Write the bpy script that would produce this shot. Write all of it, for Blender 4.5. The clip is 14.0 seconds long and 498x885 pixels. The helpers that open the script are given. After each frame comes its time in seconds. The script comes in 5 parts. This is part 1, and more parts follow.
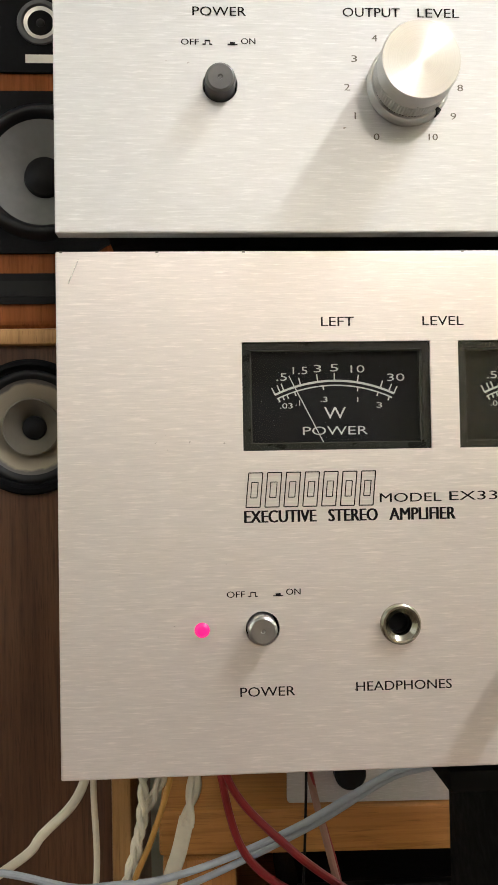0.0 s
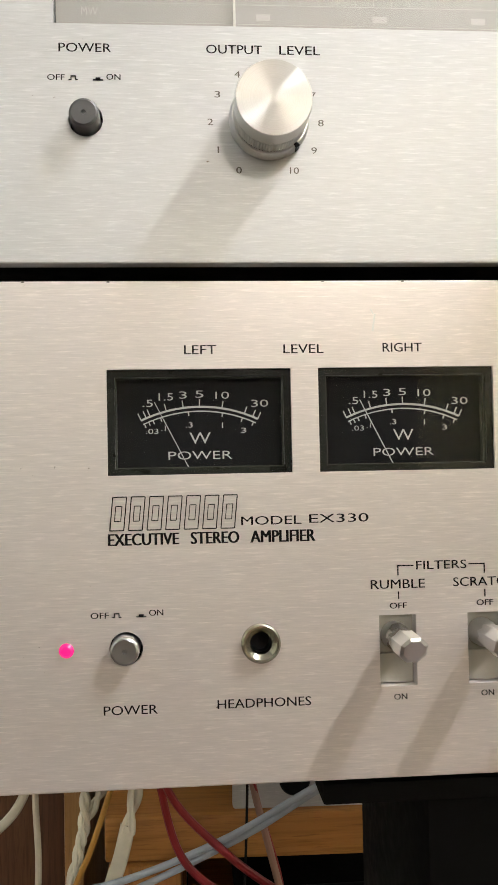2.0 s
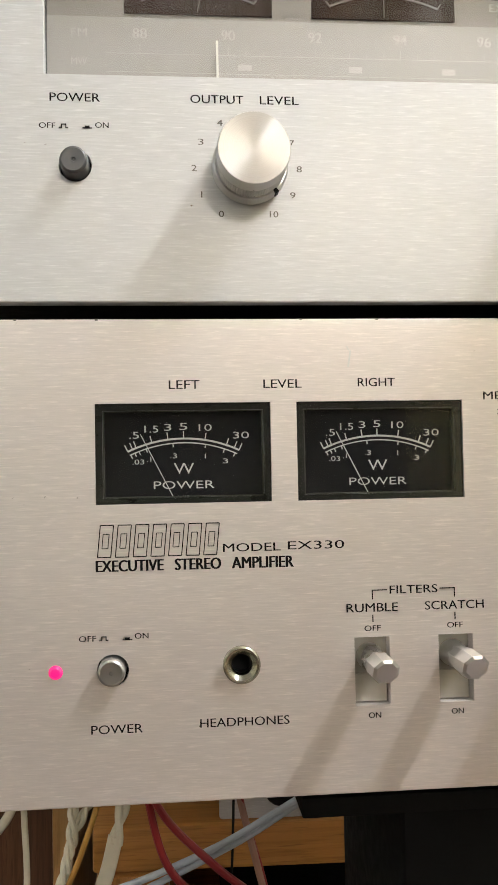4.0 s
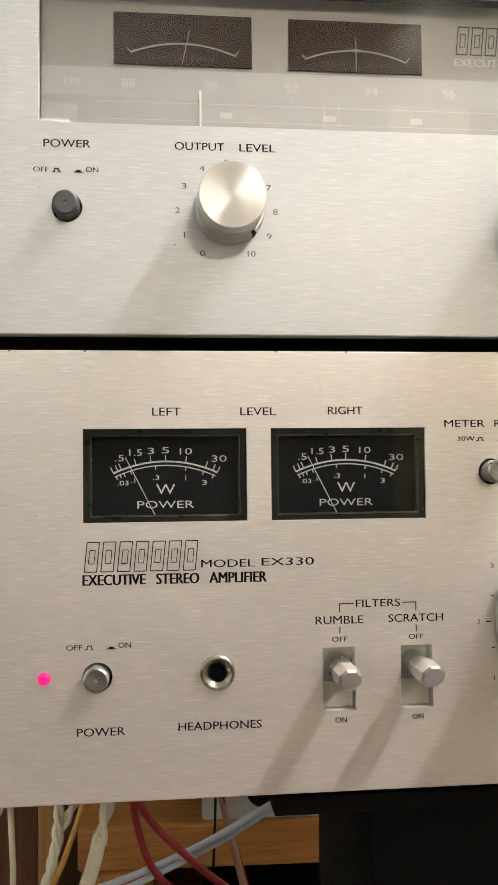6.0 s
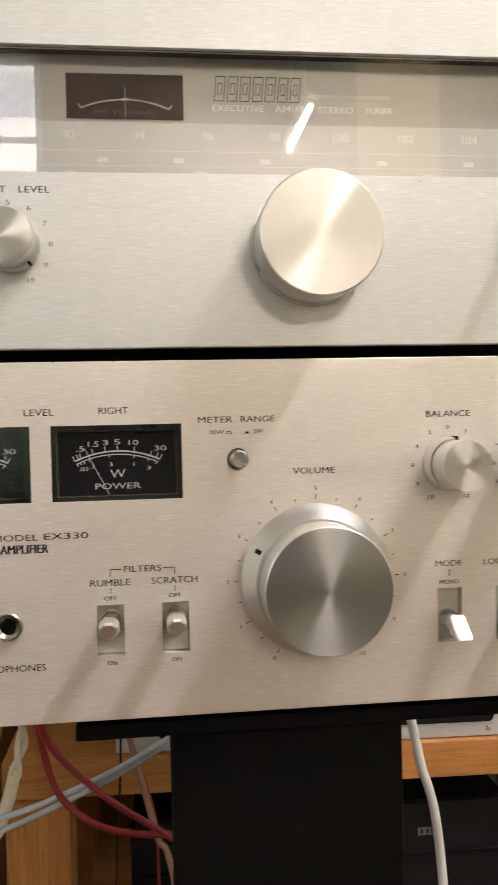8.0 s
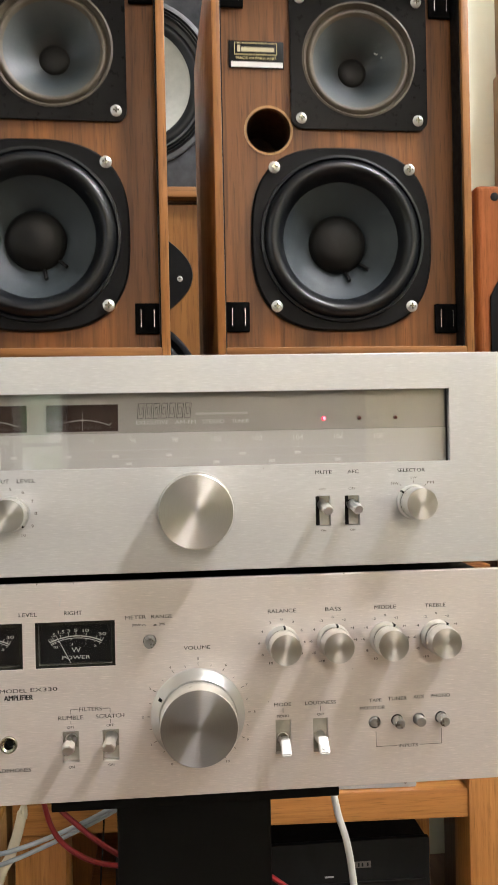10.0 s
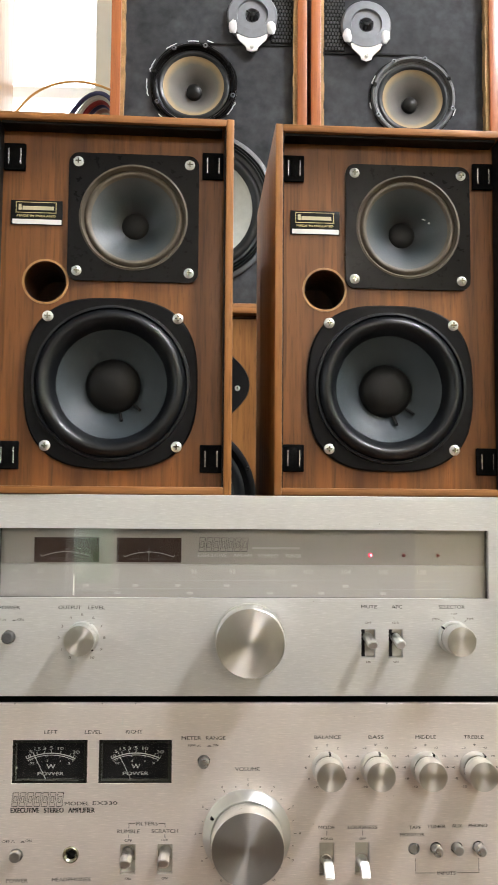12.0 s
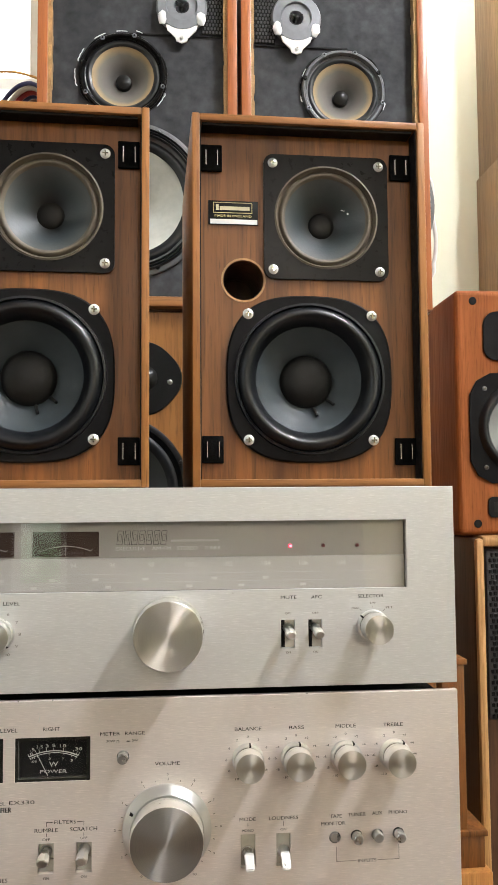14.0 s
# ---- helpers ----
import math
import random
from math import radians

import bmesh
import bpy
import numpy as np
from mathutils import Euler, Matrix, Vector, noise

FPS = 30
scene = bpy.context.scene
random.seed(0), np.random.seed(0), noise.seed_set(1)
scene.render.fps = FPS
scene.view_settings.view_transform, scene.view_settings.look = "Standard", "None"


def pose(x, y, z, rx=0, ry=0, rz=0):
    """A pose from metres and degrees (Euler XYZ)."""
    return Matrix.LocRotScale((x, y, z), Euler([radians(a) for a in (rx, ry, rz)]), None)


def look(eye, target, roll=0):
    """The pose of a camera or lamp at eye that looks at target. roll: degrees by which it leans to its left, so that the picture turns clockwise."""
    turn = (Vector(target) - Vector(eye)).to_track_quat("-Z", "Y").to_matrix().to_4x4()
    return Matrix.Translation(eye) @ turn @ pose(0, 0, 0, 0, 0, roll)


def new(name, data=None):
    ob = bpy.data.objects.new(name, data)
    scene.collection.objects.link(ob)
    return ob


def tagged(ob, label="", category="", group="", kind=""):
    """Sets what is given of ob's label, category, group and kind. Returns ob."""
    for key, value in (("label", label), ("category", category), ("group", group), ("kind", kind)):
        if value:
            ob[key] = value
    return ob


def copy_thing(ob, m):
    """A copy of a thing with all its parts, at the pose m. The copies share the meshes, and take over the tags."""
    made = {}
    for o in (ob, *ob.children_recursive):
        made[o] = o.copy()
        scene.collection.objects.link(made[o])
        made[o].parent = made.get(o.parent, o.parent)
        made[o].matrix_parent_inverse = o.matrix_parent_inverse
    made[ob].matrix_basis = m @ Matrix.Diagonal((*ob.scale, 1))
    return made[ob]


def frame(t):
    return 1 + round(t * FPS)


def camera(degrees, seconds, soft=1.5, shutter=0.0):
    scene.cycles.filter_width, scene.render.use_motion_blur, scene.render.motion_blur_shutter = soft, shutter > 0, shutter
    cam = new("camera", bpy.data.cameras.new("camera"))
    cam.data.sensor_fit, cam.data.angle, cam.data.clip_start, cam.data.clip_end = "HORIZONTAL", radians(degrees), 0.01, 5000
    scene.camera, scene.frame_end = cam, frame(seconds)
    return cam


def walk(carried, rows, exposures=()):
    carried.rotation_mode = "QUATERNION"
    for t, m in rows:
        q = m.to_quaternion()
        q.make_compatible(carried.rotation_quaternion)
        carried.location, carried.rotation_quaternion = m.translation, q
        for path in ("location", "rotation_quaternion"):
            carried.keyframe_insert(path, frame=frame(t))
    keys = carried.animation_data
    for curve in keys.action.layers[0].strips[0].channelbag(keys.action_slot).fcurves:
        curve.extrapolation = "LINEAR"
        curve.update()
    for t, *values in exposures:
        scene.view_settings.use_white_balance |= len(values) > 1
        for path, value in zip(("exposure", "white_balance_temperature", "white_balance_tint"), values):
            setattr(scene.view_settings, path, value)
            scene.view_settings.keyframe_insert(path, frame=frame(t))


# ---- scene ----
cam = camera(33.6, 14.0, soft=1.2, shutter=0.25)
PATH = [
    (0, (0.04, -0.228, 0.705), (0.15, 1.768, 0.758), -1.0),
    (0.5, (0.046, -0.231, 0.706), (0.166, 1.764, 0.758), -0.6),
    (0.7, (0.054, -0.232, 0.706), (0.171, 1.764, 0.756), -0.6),
    (1, (0.061, -0.232, 0.706), (0.204, 1.763, 0.759), -0.7),
    (1.5, (0.068, -0.235, 0.708), (0.228, 1.758, 0.771), -1.0),
    (2, (0.074, -0.237, 0.711), (0.221, 1.756, 0.766), -1.1),
    (2.5, (0.075, -0.238, 0.712), (0.23, 1.755, 0.77), -1.2),
    (5, (0.076, -0.259, 0.722), (0.261, 1.731, 0.797), -0.9),
    (5.5, (0.076, -0.263, 0.723), (0.27, 1.726, 0.796), -0.8),
    (6, (0.078, -0.269, 0.724), (0.276, 1.72, 0.8), -0.6),
    (6.5, (0.084, -0.284, 0.73), (0.276, 1.706, 0.788), -0.7),
    (7, (0.085, -0.307, 0.73), (0.191, 1.69, 0.722), -1.4),
    (7.5, (0.114, -0.321, 0.729), (0.281, 1.672, 0.691), -1.4),
    (7.8, (0.141, -0.328, 0.736), (0.321, 1.663, 0.675), -1.3),
    (8, (0.153, -0.334, 0.739), (0.381, 1.652, 0.689), -1.3),
    (8.5, (0.178, -0.358, 0.757), (0.464, 1.621, 0.705), -0.9),
    (8.7, (0.181, -0.371, 0.769), (0.5, 1.602, 0.713), -0.6),
    (10.8, (0.216, -0.616, 0.884), (0.286, 1.382, 0.947), -0.5),
    (11, (0.211, -0.615, 0.885), (0.266, 1.382, 0.967), -0.1),
    (11.5, (0.188, -0.606, 0.894), (0.232, 1.39, 1.018), 0.4),
    (12, (0.199, -0.604, 0.91), (0.26, 1.39, 1.05), 0.4),
    (12.5, (0.23, -0.597, 0.906), (0.35, 1.394, 1.044), 0.3),
    (13, (0.226, -0.597, 0.904), (0.386, 1.393, 1.034), 0.1),
    (13.5, (0.226, -0.599, 0.905), (0.397, 1.389, 1.035), -0.2),
    (14, (0.225, -0.601, 0.906), (0.399, 1.387, 1.039), -0.4),
]
walk(cam, [(t, look(eye, target, roll)) for t, eye, target, roll in PATH],
     exposures=[(0, -0.1, 6450, 13), (0.7, -0.11, 6420, 13), (1.5, -0.2, 6400, 13), (2.5, -0.2, 6450, 13), (5, -0.24, 6450, 13), (6.5, -0.22, 6650, 14), (7.2, -0.12, 6750, 15), (8.5, -0.22, 6850, 15.5), (11, 0.0, 6400, 14), (14, 0.0, 6500, 12.5)])


# ---- light ----
world = bpy.data.worlds.new("world")
scene.world = world
world.use_nodes = True
wn = world.node_tree.nodes
sky = wn.new("ShaderNodeTexSky")
sky.sky_type, sky.sun_disc, sky.sun_elevation, sky.sun_rotation = "NISHITA", False, radians(40), radians(200)
wn["Background"].inputs["Strength"].default_value = 0.1
world.node_tree.links.new(sky.outputs[0], wn["Background"].inputs["Color"])


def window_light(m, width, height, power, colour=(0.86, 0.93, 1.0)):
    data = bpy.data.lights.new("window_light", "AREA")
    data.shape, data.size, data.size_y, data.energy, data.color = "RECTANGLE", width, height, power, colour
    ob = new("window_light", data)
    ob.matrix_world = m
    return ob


# sky light in the openings of the added, unseen side window and of the rear window
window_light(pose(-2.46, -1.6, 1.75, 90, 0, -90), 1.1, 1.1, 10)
window_light(pose(-0.5, 1.16, 1.85, 90, 0, 180), 0.9, 1.0, 4)

# ---- materials ----


class Nodes:
    """A node material under construction."""

    def __init__(self, name):
        self.m = bpy.data.materials.new(name)
        self.m.use_nodes = True
        self.t = self.m.node_tree
        self.b = self.t.nodes["Principled BSDF"]
        self.co = self.t.nodes.new("ShaderNodeTexCoord")

    def put(self, kind, **inputs):
        n = self.t.nodes.new(kind)
        for k, v in inputs.items():
            self.join(v, n.inputs[k])
        return n

    def join(self, v, socket):
        if hasattr(v, "is_output"):
            self.t.links.new(v, socket)
        else:
            socket.default_value = v

    def mapped(self, scale, space="Object"):
        return self.put("ShaderNodeMapping", Vector=self.co.outputs[space], Scale=scale).outputs[0]

    def noise(self, scale, detail=4.0, rough=0.55, stretch=(1, 1, 1), space="Object"):
        n = self.put("ShaderNodeTexNoise", Vector=self.mapped(stretch, space))
        n.inputs["Scale"].default_value, n.inputs["Detail"].default_value, n.inputs["Roughness"].default_value = scale, detail, rough
        return n.outputs["Fac"]

    def ramp(self, fac, stops):
        n = self.put("ShaderNodeValToRGB", Fac=fac)
        e = n.color_ramp.elements
        while len(e) < len(stops):
            e.new(0.5)
        for el, (at, c) in zip(e, stops):
            el.position, el.color = at, (*c, 1) if len(c) == 3 else c
        return n.outputs["Color"]

    def span(self, fac, lo, hi, a=0.0, b=1.0):
        n = self.put("ShaderNodeMapRange", Value=fac)
        for i, v in zip((1, 2, 3, 4), (a, b, lo, hi)):
            n.inputs[i].default_value = v
        return n.outputs[0]

    def mix(self, fac, a, b, how="MIX"):
        n = self.t.nodes.new("ShaderNodeMix")
        n.data_type, n.blend_type = "RGBA", how
        for i, v in ((0, fac), (6, a), (7, b)):
            if isinstance(v, tuple) and len(v) == 3:
                v = (*v, 1)
            self.join(v, n.inputs[i])
        return n.outputs[2]

    def bump(self, height, strength, distance):
        n = self.put("ShaderNodeBump", Height=height, Strength=strength, Distance=distance)
        self.t.links.new(n.outputs[0], self.b.inputs["Normal"])

    def set(self, **kw):
        for k, v in kw.items():
            k = k.replace("_", " ")
            if isinstance(v, tuple) and len(v) == 3:
                v = (*v, 1)
            self.join(v, self.b.inputs[k])
        return self.m


def shade(c, k):
    return tuple(min(1.0, v * k) for v in c)


def plain(name, c, rough=0.5, metal=0.0, scale=60.0, vary=0.12, relief=0.0, coat=0.0, spec=0.5):
    n = Nodes(name)
    f = n.noise(scale)
    g = n.noise(scale * 0.13, 2.0)
    both = n.put("ShaderNodeMath", **{})
    both.operation = "MULTIPLY"
    n.join(f, both.inputs[0]), n.join(g, both.inputs[1])
    col = n.ramp(both.outputs[0], [(0.1, shade(c, 1 - vary)), (0.42, shade(c, 1 + vary))])
    if relief:
        n.bump(f, 0.4, relief)
    return n.set(Base_Color=col, Roughness=n.span(f, rough * 0.85, min(1, rough * 1.15), 0.3, 0.7), Metallic=metal, Coat_Weight=coat, Specular_IOR_Level=spec)


def brushed(name, c, rough=0.34):
    """Aluminium brushed along x, with fine streaks, faint stains and small marks."""
    n = Nodes(name)
    fine = n.noise(2400, 4, 0.65, (0.05, 1, 1))
    mid = n.noise(1500, 4, 0.62, (0.085, 1, 1.0))
    streak = n.noise(320, 3, 0.55, (0.035, 1, 1))
    blot = n.noise(9, 3, 0.5)
    col = n.ramp(fine, [(0.3, shade(c, 0.90)), (0.7, shade(c, 1.05))])
    col = n.mix(n.span(streak, 0.0, 0.30, 0.4, 0.75), col, shade(c, 0.90))
    col = n.mix(n.span(mid, 0.0, 0.8, 0.54, 0.70), col, shade(c, 1.18))
    col = n.mix(n.span(mid, 0.35, 0.0, 0.3, 0.44), col, shade(c, 0.82))
    speck = n.noise(420, 2, 0.5)
    patch = n.noise(26, 2, 0.5)
    mark = n.put("ShaderNodeMath")
    mark.operation = "MULTIPLY"
    n.join(n.span(speck, 0, 1, 0.74, 0.78), mark.inputs[0]), n.join(n.span(patch, 0, 1, 0.58, 0.66), mark.inputs[1])
    col = n.mix(mark.outputs[0], col, (0.18, 0.14, 0.10))
    n.bump(mid, 0.25, 0.0001)
    return n.set(Base_Color=col, Metallic=0.62, Specular_IOR_Level=0.4, Roughness=n.span(blot, rough * 0.9, rough * 1.15, 0.3, 0.7), Anisotropic=0.35)


def spun(name, c, rough=0.4):
    """Turned metal: fine rings round the y axis and the two bright fans that they give."""
    n = Nodes(name)
    p = n.put("ShaderNodeSeparateXYZ", Vector=n.put("ShaderNodeVectorMath", **{}).outputs[0])
    sub = p.inputs[0].links[0].from_node
    sub.operation = "SUBTRACT"
    n.join(n.co.outputs["Generated"], sub.inputs[0])
    sub.inputs[1].default_value = (0.5, 0.5, 0.5)
    a = n.put("ShaderNodeMath")
    a.operation = "MULTIPLY"
    n.join(p.outputs["X"], a.inputs[0]), n.join(p.outputs["X"], a.inputs[1])
    b = n.put("ShaderNodeMath")
    b.operation = "MULTIPLY_ADD"
    n.join(p.outputs["Z"], b.inputs[0]), n.join(p.outputs["Z"], b.inputs[1]), n.join(a.outputs[0], b.inputs[2])
    r = n.put("ShaderNodeMath")
    r.operation = "SQRT"
    n.join(b.outputs[0], r.inputs[0])
    rings = n.put("ShaderNodeTexNoise")
    rings.noise_dimensions = "1D"
    n.join(r.outputs[0], rings.inputs["W"])
    rings.inputs["Scale"].default_value, rings.inputs["Detail"].default_value = 130, 4
    n.bump(rings.outputs["Fac"], 0.1, 0.0001)
    tan = n.t.nodes.new("ShaderNodeTangent")
    tan.direction_type, tan.axis = "RADIAL", "Y"
    col = n.ramp(rings.outputs["Fac"], [(0.3, shade(c, 0.92)), (0.7, shade(c, 1.05))])
    return n.set(Base_Color=col, Metallic=1.0, Roughness=rough, Anisotropic=0.85, Anisotropic_Rotation=0.25, Tangent=tan.outputs[0])


def wood(name, dark, light, along="Z", rough=0.42, coat=0.15, scale=1.0):
    n = Nodes(name)
    st = {"Z": (1, 1, 0.045), "X": (0.045, 1, 1), "Y": (1, 0.045, 1)}[along]
    rnd = n.put("ShaderNodeObjectInfo").outputs["Random"]
    grain = n.noise(230 * scale, 5, 0.65, st)
    broad = n.noise(26 * scale, 3, 0.55, st)
    pore = n.noise(600 * scale, 3, 0.6, {"Z": (1, 1, 0.06), "X": (0.06, 1, 1), "Y": (1, 0.06, 1)}[along])
    col = n.ramp(broad, [(0.3, dark), (0.5, tuple((d + l) / 2 for d, l in zip(dark, light))), (0.72, light)])
    col = n.mix(n.span(grain, 0.0, 0.72, 0.45, 0.68), col, shade(dark, 0.7))
    col = n.mix(n.span(pore, 0.0, 0.5, 0.56, 0.7), col, shade(dark, 0.35))
    col = n.mix(n.span(rnd, 0.0, 0.16), col, shade(light, 0.8))
    n.bump(pore, 0.25, 0.0003)
    return n.set(Base_Color=col, Roughness=n.span(grain, rough * 0.85, rough * 1.2, 0.3, 0.7), Coat_Weight=coat, Coat_Roughness=0.3, Specular_IOR_Level=0.3)


def glass(name):
    n = Nodes(name)
    n.b.inputs["Transmission Weight"].default_value = 1.0
    return n.set(Base_Color=(0.97, 0.98, 0.97), Roughness=0.015, IOR=1.46)


def glow(name, c, strength, base=(0.2, 0.02, 0.05)):
    n = Nodes(name)
    return n.set(Base_Color=base, Emission_Color=c, Emission_Strength=strength, Roughness=0.3)


ALU = brushed("brushed_aluminium", (0.645, 0.645, 0.645), 0.48)
ALU_AMP = brushed("brushed_aluminium_warm", (0.80, 0.742, 0.708), 0.40)
SPUN = spun("spun_aluminium", (0.555, 0.545, 0.515), 0.40)
SPUN_DARK = spun("spun_aluminium_grey", (0.37, 0.375, 0.38), 0.38)
CHROME = plain("polished_metal", (0.8, 0.8, 0.79), 0.16, 1.0, 300, 0.05)
SATIN = plain("satin_metal", (0.70, 0.70, 0.68), 0.3, 1.0, 40, 0.04)
KNURL = plain("knurled_metal", (0.68, 0.68, 0.66), 0.36, 1.0, 40, 0.05)
COLLAR = plain("turned_collar_metal", (0.74, 0.735, 0.71), 0.32, 1.0, 300, 0.04)
SKIRT = plain("polished_skirt_metal", (0.62, 0.62, 0.61), 0.33, 1.0, 40, 0.03)
SCREW = plain("zinc_screw", (0.72, 0.72, 0.70), 0.40, 0.9, 40, 0.05)
LEVER = plain("bright_lever_metal", (0.80, 0.80, 0.79), 0.3, 1.0, 40, 0.03)
DISH = plain("dull_silver_dish", (0.62, 0.61, 0.58), 0.36, 0.9, 60, 0.06)
BUTTON = plain("grey_metal_button", (0.42, 0.42, 0.41), 0.28, 0.95, 60, 0.08)
NICKEL = plain("dull_nickel", (0.17, 0.16, 0.125), 0.22, 1.0, 200, 0.1)
SOCKET_RING = plain("nickel_socket_ring", (0.36, 0.34, 0.28), 0.2, 1.0, 60, 0.06)
DARK_BUTTON = plain("dark_grey_button", (0.11, 0.11, 0.11), 0.38, 0.4, 300, 0.12)
BLACK = plain("black_plastic", (0.008, 0.008, 0.008), 0.5, 0, 200, 0.2, 0, 0, 0.12)
STEEL = plain("black_painted_steel", (0.006, 0.0055, 0.005), 0.8, 0, 160, 0.25, 0.0002, 0, 0.08)
LIP = plain("glossy_dark_lip", (0.045, 0.045, 0.036), 0.18, 0, 200, 0.15, 0, 0, 0.6)
SMOKE = plain("meter_frame_black", (0.012, 0.012, 0.009), 0.3, 0, 200, 0.15, 0, 0, 0.2)
FACE = plain("meter_face_black", (0.008, 0.0075, 0.0075), 0.7, 0, 40, 0.06, 0, 0, 0.1)
BROWN_PRINT = plain("faded_brown_print", (0.085, 0.060, 0.050), 0.7, 0, 200, 0.1)
BROWN_FACE = plain("tuner_meter_face", (0.035, 0.018, 0.013), 0.7, 0, 40, 0.05, 0, 0, 0.1)
PRINT = plain("black_print", (0.010, 0.009, 0.009), 0.7, 0, 300, 0.1, 0, 0, 0.1)
PRINT_GREY = plain("worn_grey_print", (0.13, 0.115, 0.10), 0.6, 0, 300, 0.15)
WHITE_PRINT = plain("white_print", (0.78, 0.76, 0.70), 0.5, 0, 200, 0.06)
DIM = plain("worn_white_print", (0.46, 0.45, 0.425), 0.5, 0, 300, 0.1)
TUNE_ARC = plain("dim_meter_arc", (0.27, 0.25, 0.23), 0.5, 0, 300, 0.05)
# dial print toned towards the plate's grey, for glare that washes it out
FAINT = plain("glare_washed_print", (0.52, 0.50, 0.475), 0.48, 0.4, 300, 0.05)
GOLD = plain("gold_print", (0.62, 0.52, 0.25), 0.4, 0.3, 200, 0.08)
BADGE_PALE = plain("pale_badge_print", (0.50, 0.45, 0.30), 0.45, 0.2, 200, 0.08)
PAPER = plain("paper_strip", (0.75, 0.75, 0.74), 0.7, 0, 90, 0.06)
SLOT = plain("switch_slide_grey", (0.42, 0.40, 0.345), 0.5, 0.3, 120, 0.15)
DIAL_HI = plain("dial_upper_grey", (0.31, 0.287, 0.26), 0.45, 0.5, 120, 0.06)
DIAL_LO = plain("dial_lower_silver", (0.41, 0.39, 0.365), 0.45, 0.5, 120, 0.05)
GLASS = glass("clear_glass")
METER_GLASS = glass("clear_meter_plastic")
METER_GLASS.node_tree.nodes["Principled BSDF"].inputs["IOR"].default_value = 1.2
LED_ON = glow("lit_red_lamp", (1.0, 0.01, 0.06), 1.6)
LED_PINK = glow("lit_pink_lamp", (1.0, 0.0, 0.20), 1.25)
LED_OFF = plain("unlit_lamp", (0.12, 0.02, 0.015), 0.3, 0, 100, 0.1)
TEAK = wood("teak_veneer", (0.082, 0.030, 0.0078), (0.30, 0.112, 0.027), coat=0.05)
TEAK_EDGE = wood("teak_edge", (0.20, 0.080, 0.022), (0.36, 0.155, 0.046), "Z", 0.45, 0.05)
TEAK_EDGE_X = wood("teak_edge_level", (0.20, 0.080, 0.022), (0.36, 0.155, 0.046), "X", 0.45, 0.05)
CHERRY = wood("cherry_veneer", (0.29, 0.088, 0.028), (0.42, 0.138, 0.046), "Z", 0.33, 0.2)
OAK = wood("light_oak", (0.34, 0.17, 0.06), (0.52, 0.30, 0.12), "Z", 0.45)
PINE = wood("varnished_pine", (0.36, 0.14, 0.036), (0.55, 0.26, 0.075), "X", 0.4, 0.25)
PINE_UP = wood("varnished_pine_post", (0.36, 0.14, 0.036), (0.55, 0.26, 0.075), "Z", 0.4, 0.25)
PARTICLE = plain("raw_particle_board", (0.36, 0.22, 0.10), 0.9, 0, 500, 0.4, 0.0008)
WALNUT = wood("dark_walnut", (0.055, 0.025, 0.013), (0.15, 0.07, 0.035))
CONE = plain("grey_paper_cone", (0.025, 0.034, 0.040), 0.55, 0, 180, 0.12, 0.0002, 0, 0.4)
CONE_DARK = plain("dark_paper_cone", (0.03, 0.033, 0.034), 0.5, 0, 180, 0.15, 0.0002)
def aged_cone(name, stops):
    """Paper toned from centre to rim, in blotches; the tan one browned towards its rim."""
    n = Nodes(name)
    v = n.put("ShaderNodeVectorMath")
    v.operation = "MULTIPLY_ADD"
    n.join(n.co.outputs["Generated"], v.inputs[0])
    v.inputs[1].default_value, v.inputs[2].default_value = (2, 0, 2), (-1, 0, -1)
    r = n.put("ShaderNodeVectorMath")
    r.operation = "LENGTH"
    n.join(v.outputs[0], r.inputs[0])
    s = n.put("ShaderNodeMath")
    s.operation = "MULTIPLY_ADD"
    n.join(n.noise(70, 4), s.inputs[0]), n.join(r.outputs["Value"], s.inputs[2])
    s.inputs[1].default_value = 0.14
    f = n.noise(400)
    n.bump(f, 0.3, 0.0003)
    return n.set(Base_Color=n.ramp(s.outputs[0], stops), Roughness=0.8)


CONE_TAN = aged_cone("tan_paper_cone", [(0.45, (0.055, 0.05, 0.047)), (0.85, (0.135, 0.125, 0.108)), (1.16, (0.29, 0.212, 0.118))])
# bluish grey, darker towards the centre
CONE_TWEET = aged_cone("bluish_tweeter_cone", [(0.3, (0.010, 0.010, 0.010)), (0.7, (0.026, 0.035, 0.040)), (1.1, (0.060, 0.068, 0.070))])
CONE_TWEET.node_tree.nodes["Principled BSDF"].inputs["Roughness"].default_value = 0.46
CONE_BEIGE = aged_cone("beige_cone", [(0.45, (0.05, 0.05, 0.05)), (0.62, (0.22, 0.19, 0.14)), (0.95, (0.36, 0.31, 0.22)), (1.1, (0.12, 0.11, 0.1))])
WHIZZER = plain("dull_inner_cone", (0.13, 0.115, 0.085), 0.6, 0, 90, 0.15, 0.0003)
EDGE_BROWN = plain("worn_brown_cone_edge", (0.085, 0.068, 0.048), 0.55, 0, 120, 0.3, 0.0003)
CONE_PALE = plain("pale_grey_cone", (0.44, 0.45, 0.42), 0.7, 0, 90, 0.12, 0.0003)
RUBBER = plain("rubber_surround", (0.005, 0.006, 0.0075), 0.36, 0, 150, 0.1, 0, 0, 0.36)
CAP = plain("black_dust_cap", (0.008, 0.0078, 0.0075), 0.42, 0, 200, 0.2, 0, 0, 0.2)
BASKET = plain("black_pressed_frame", (0.0055, 0.0055, 0.006), 0.45, 0, 300, 0.2, 0.0001, 0, 0.08)
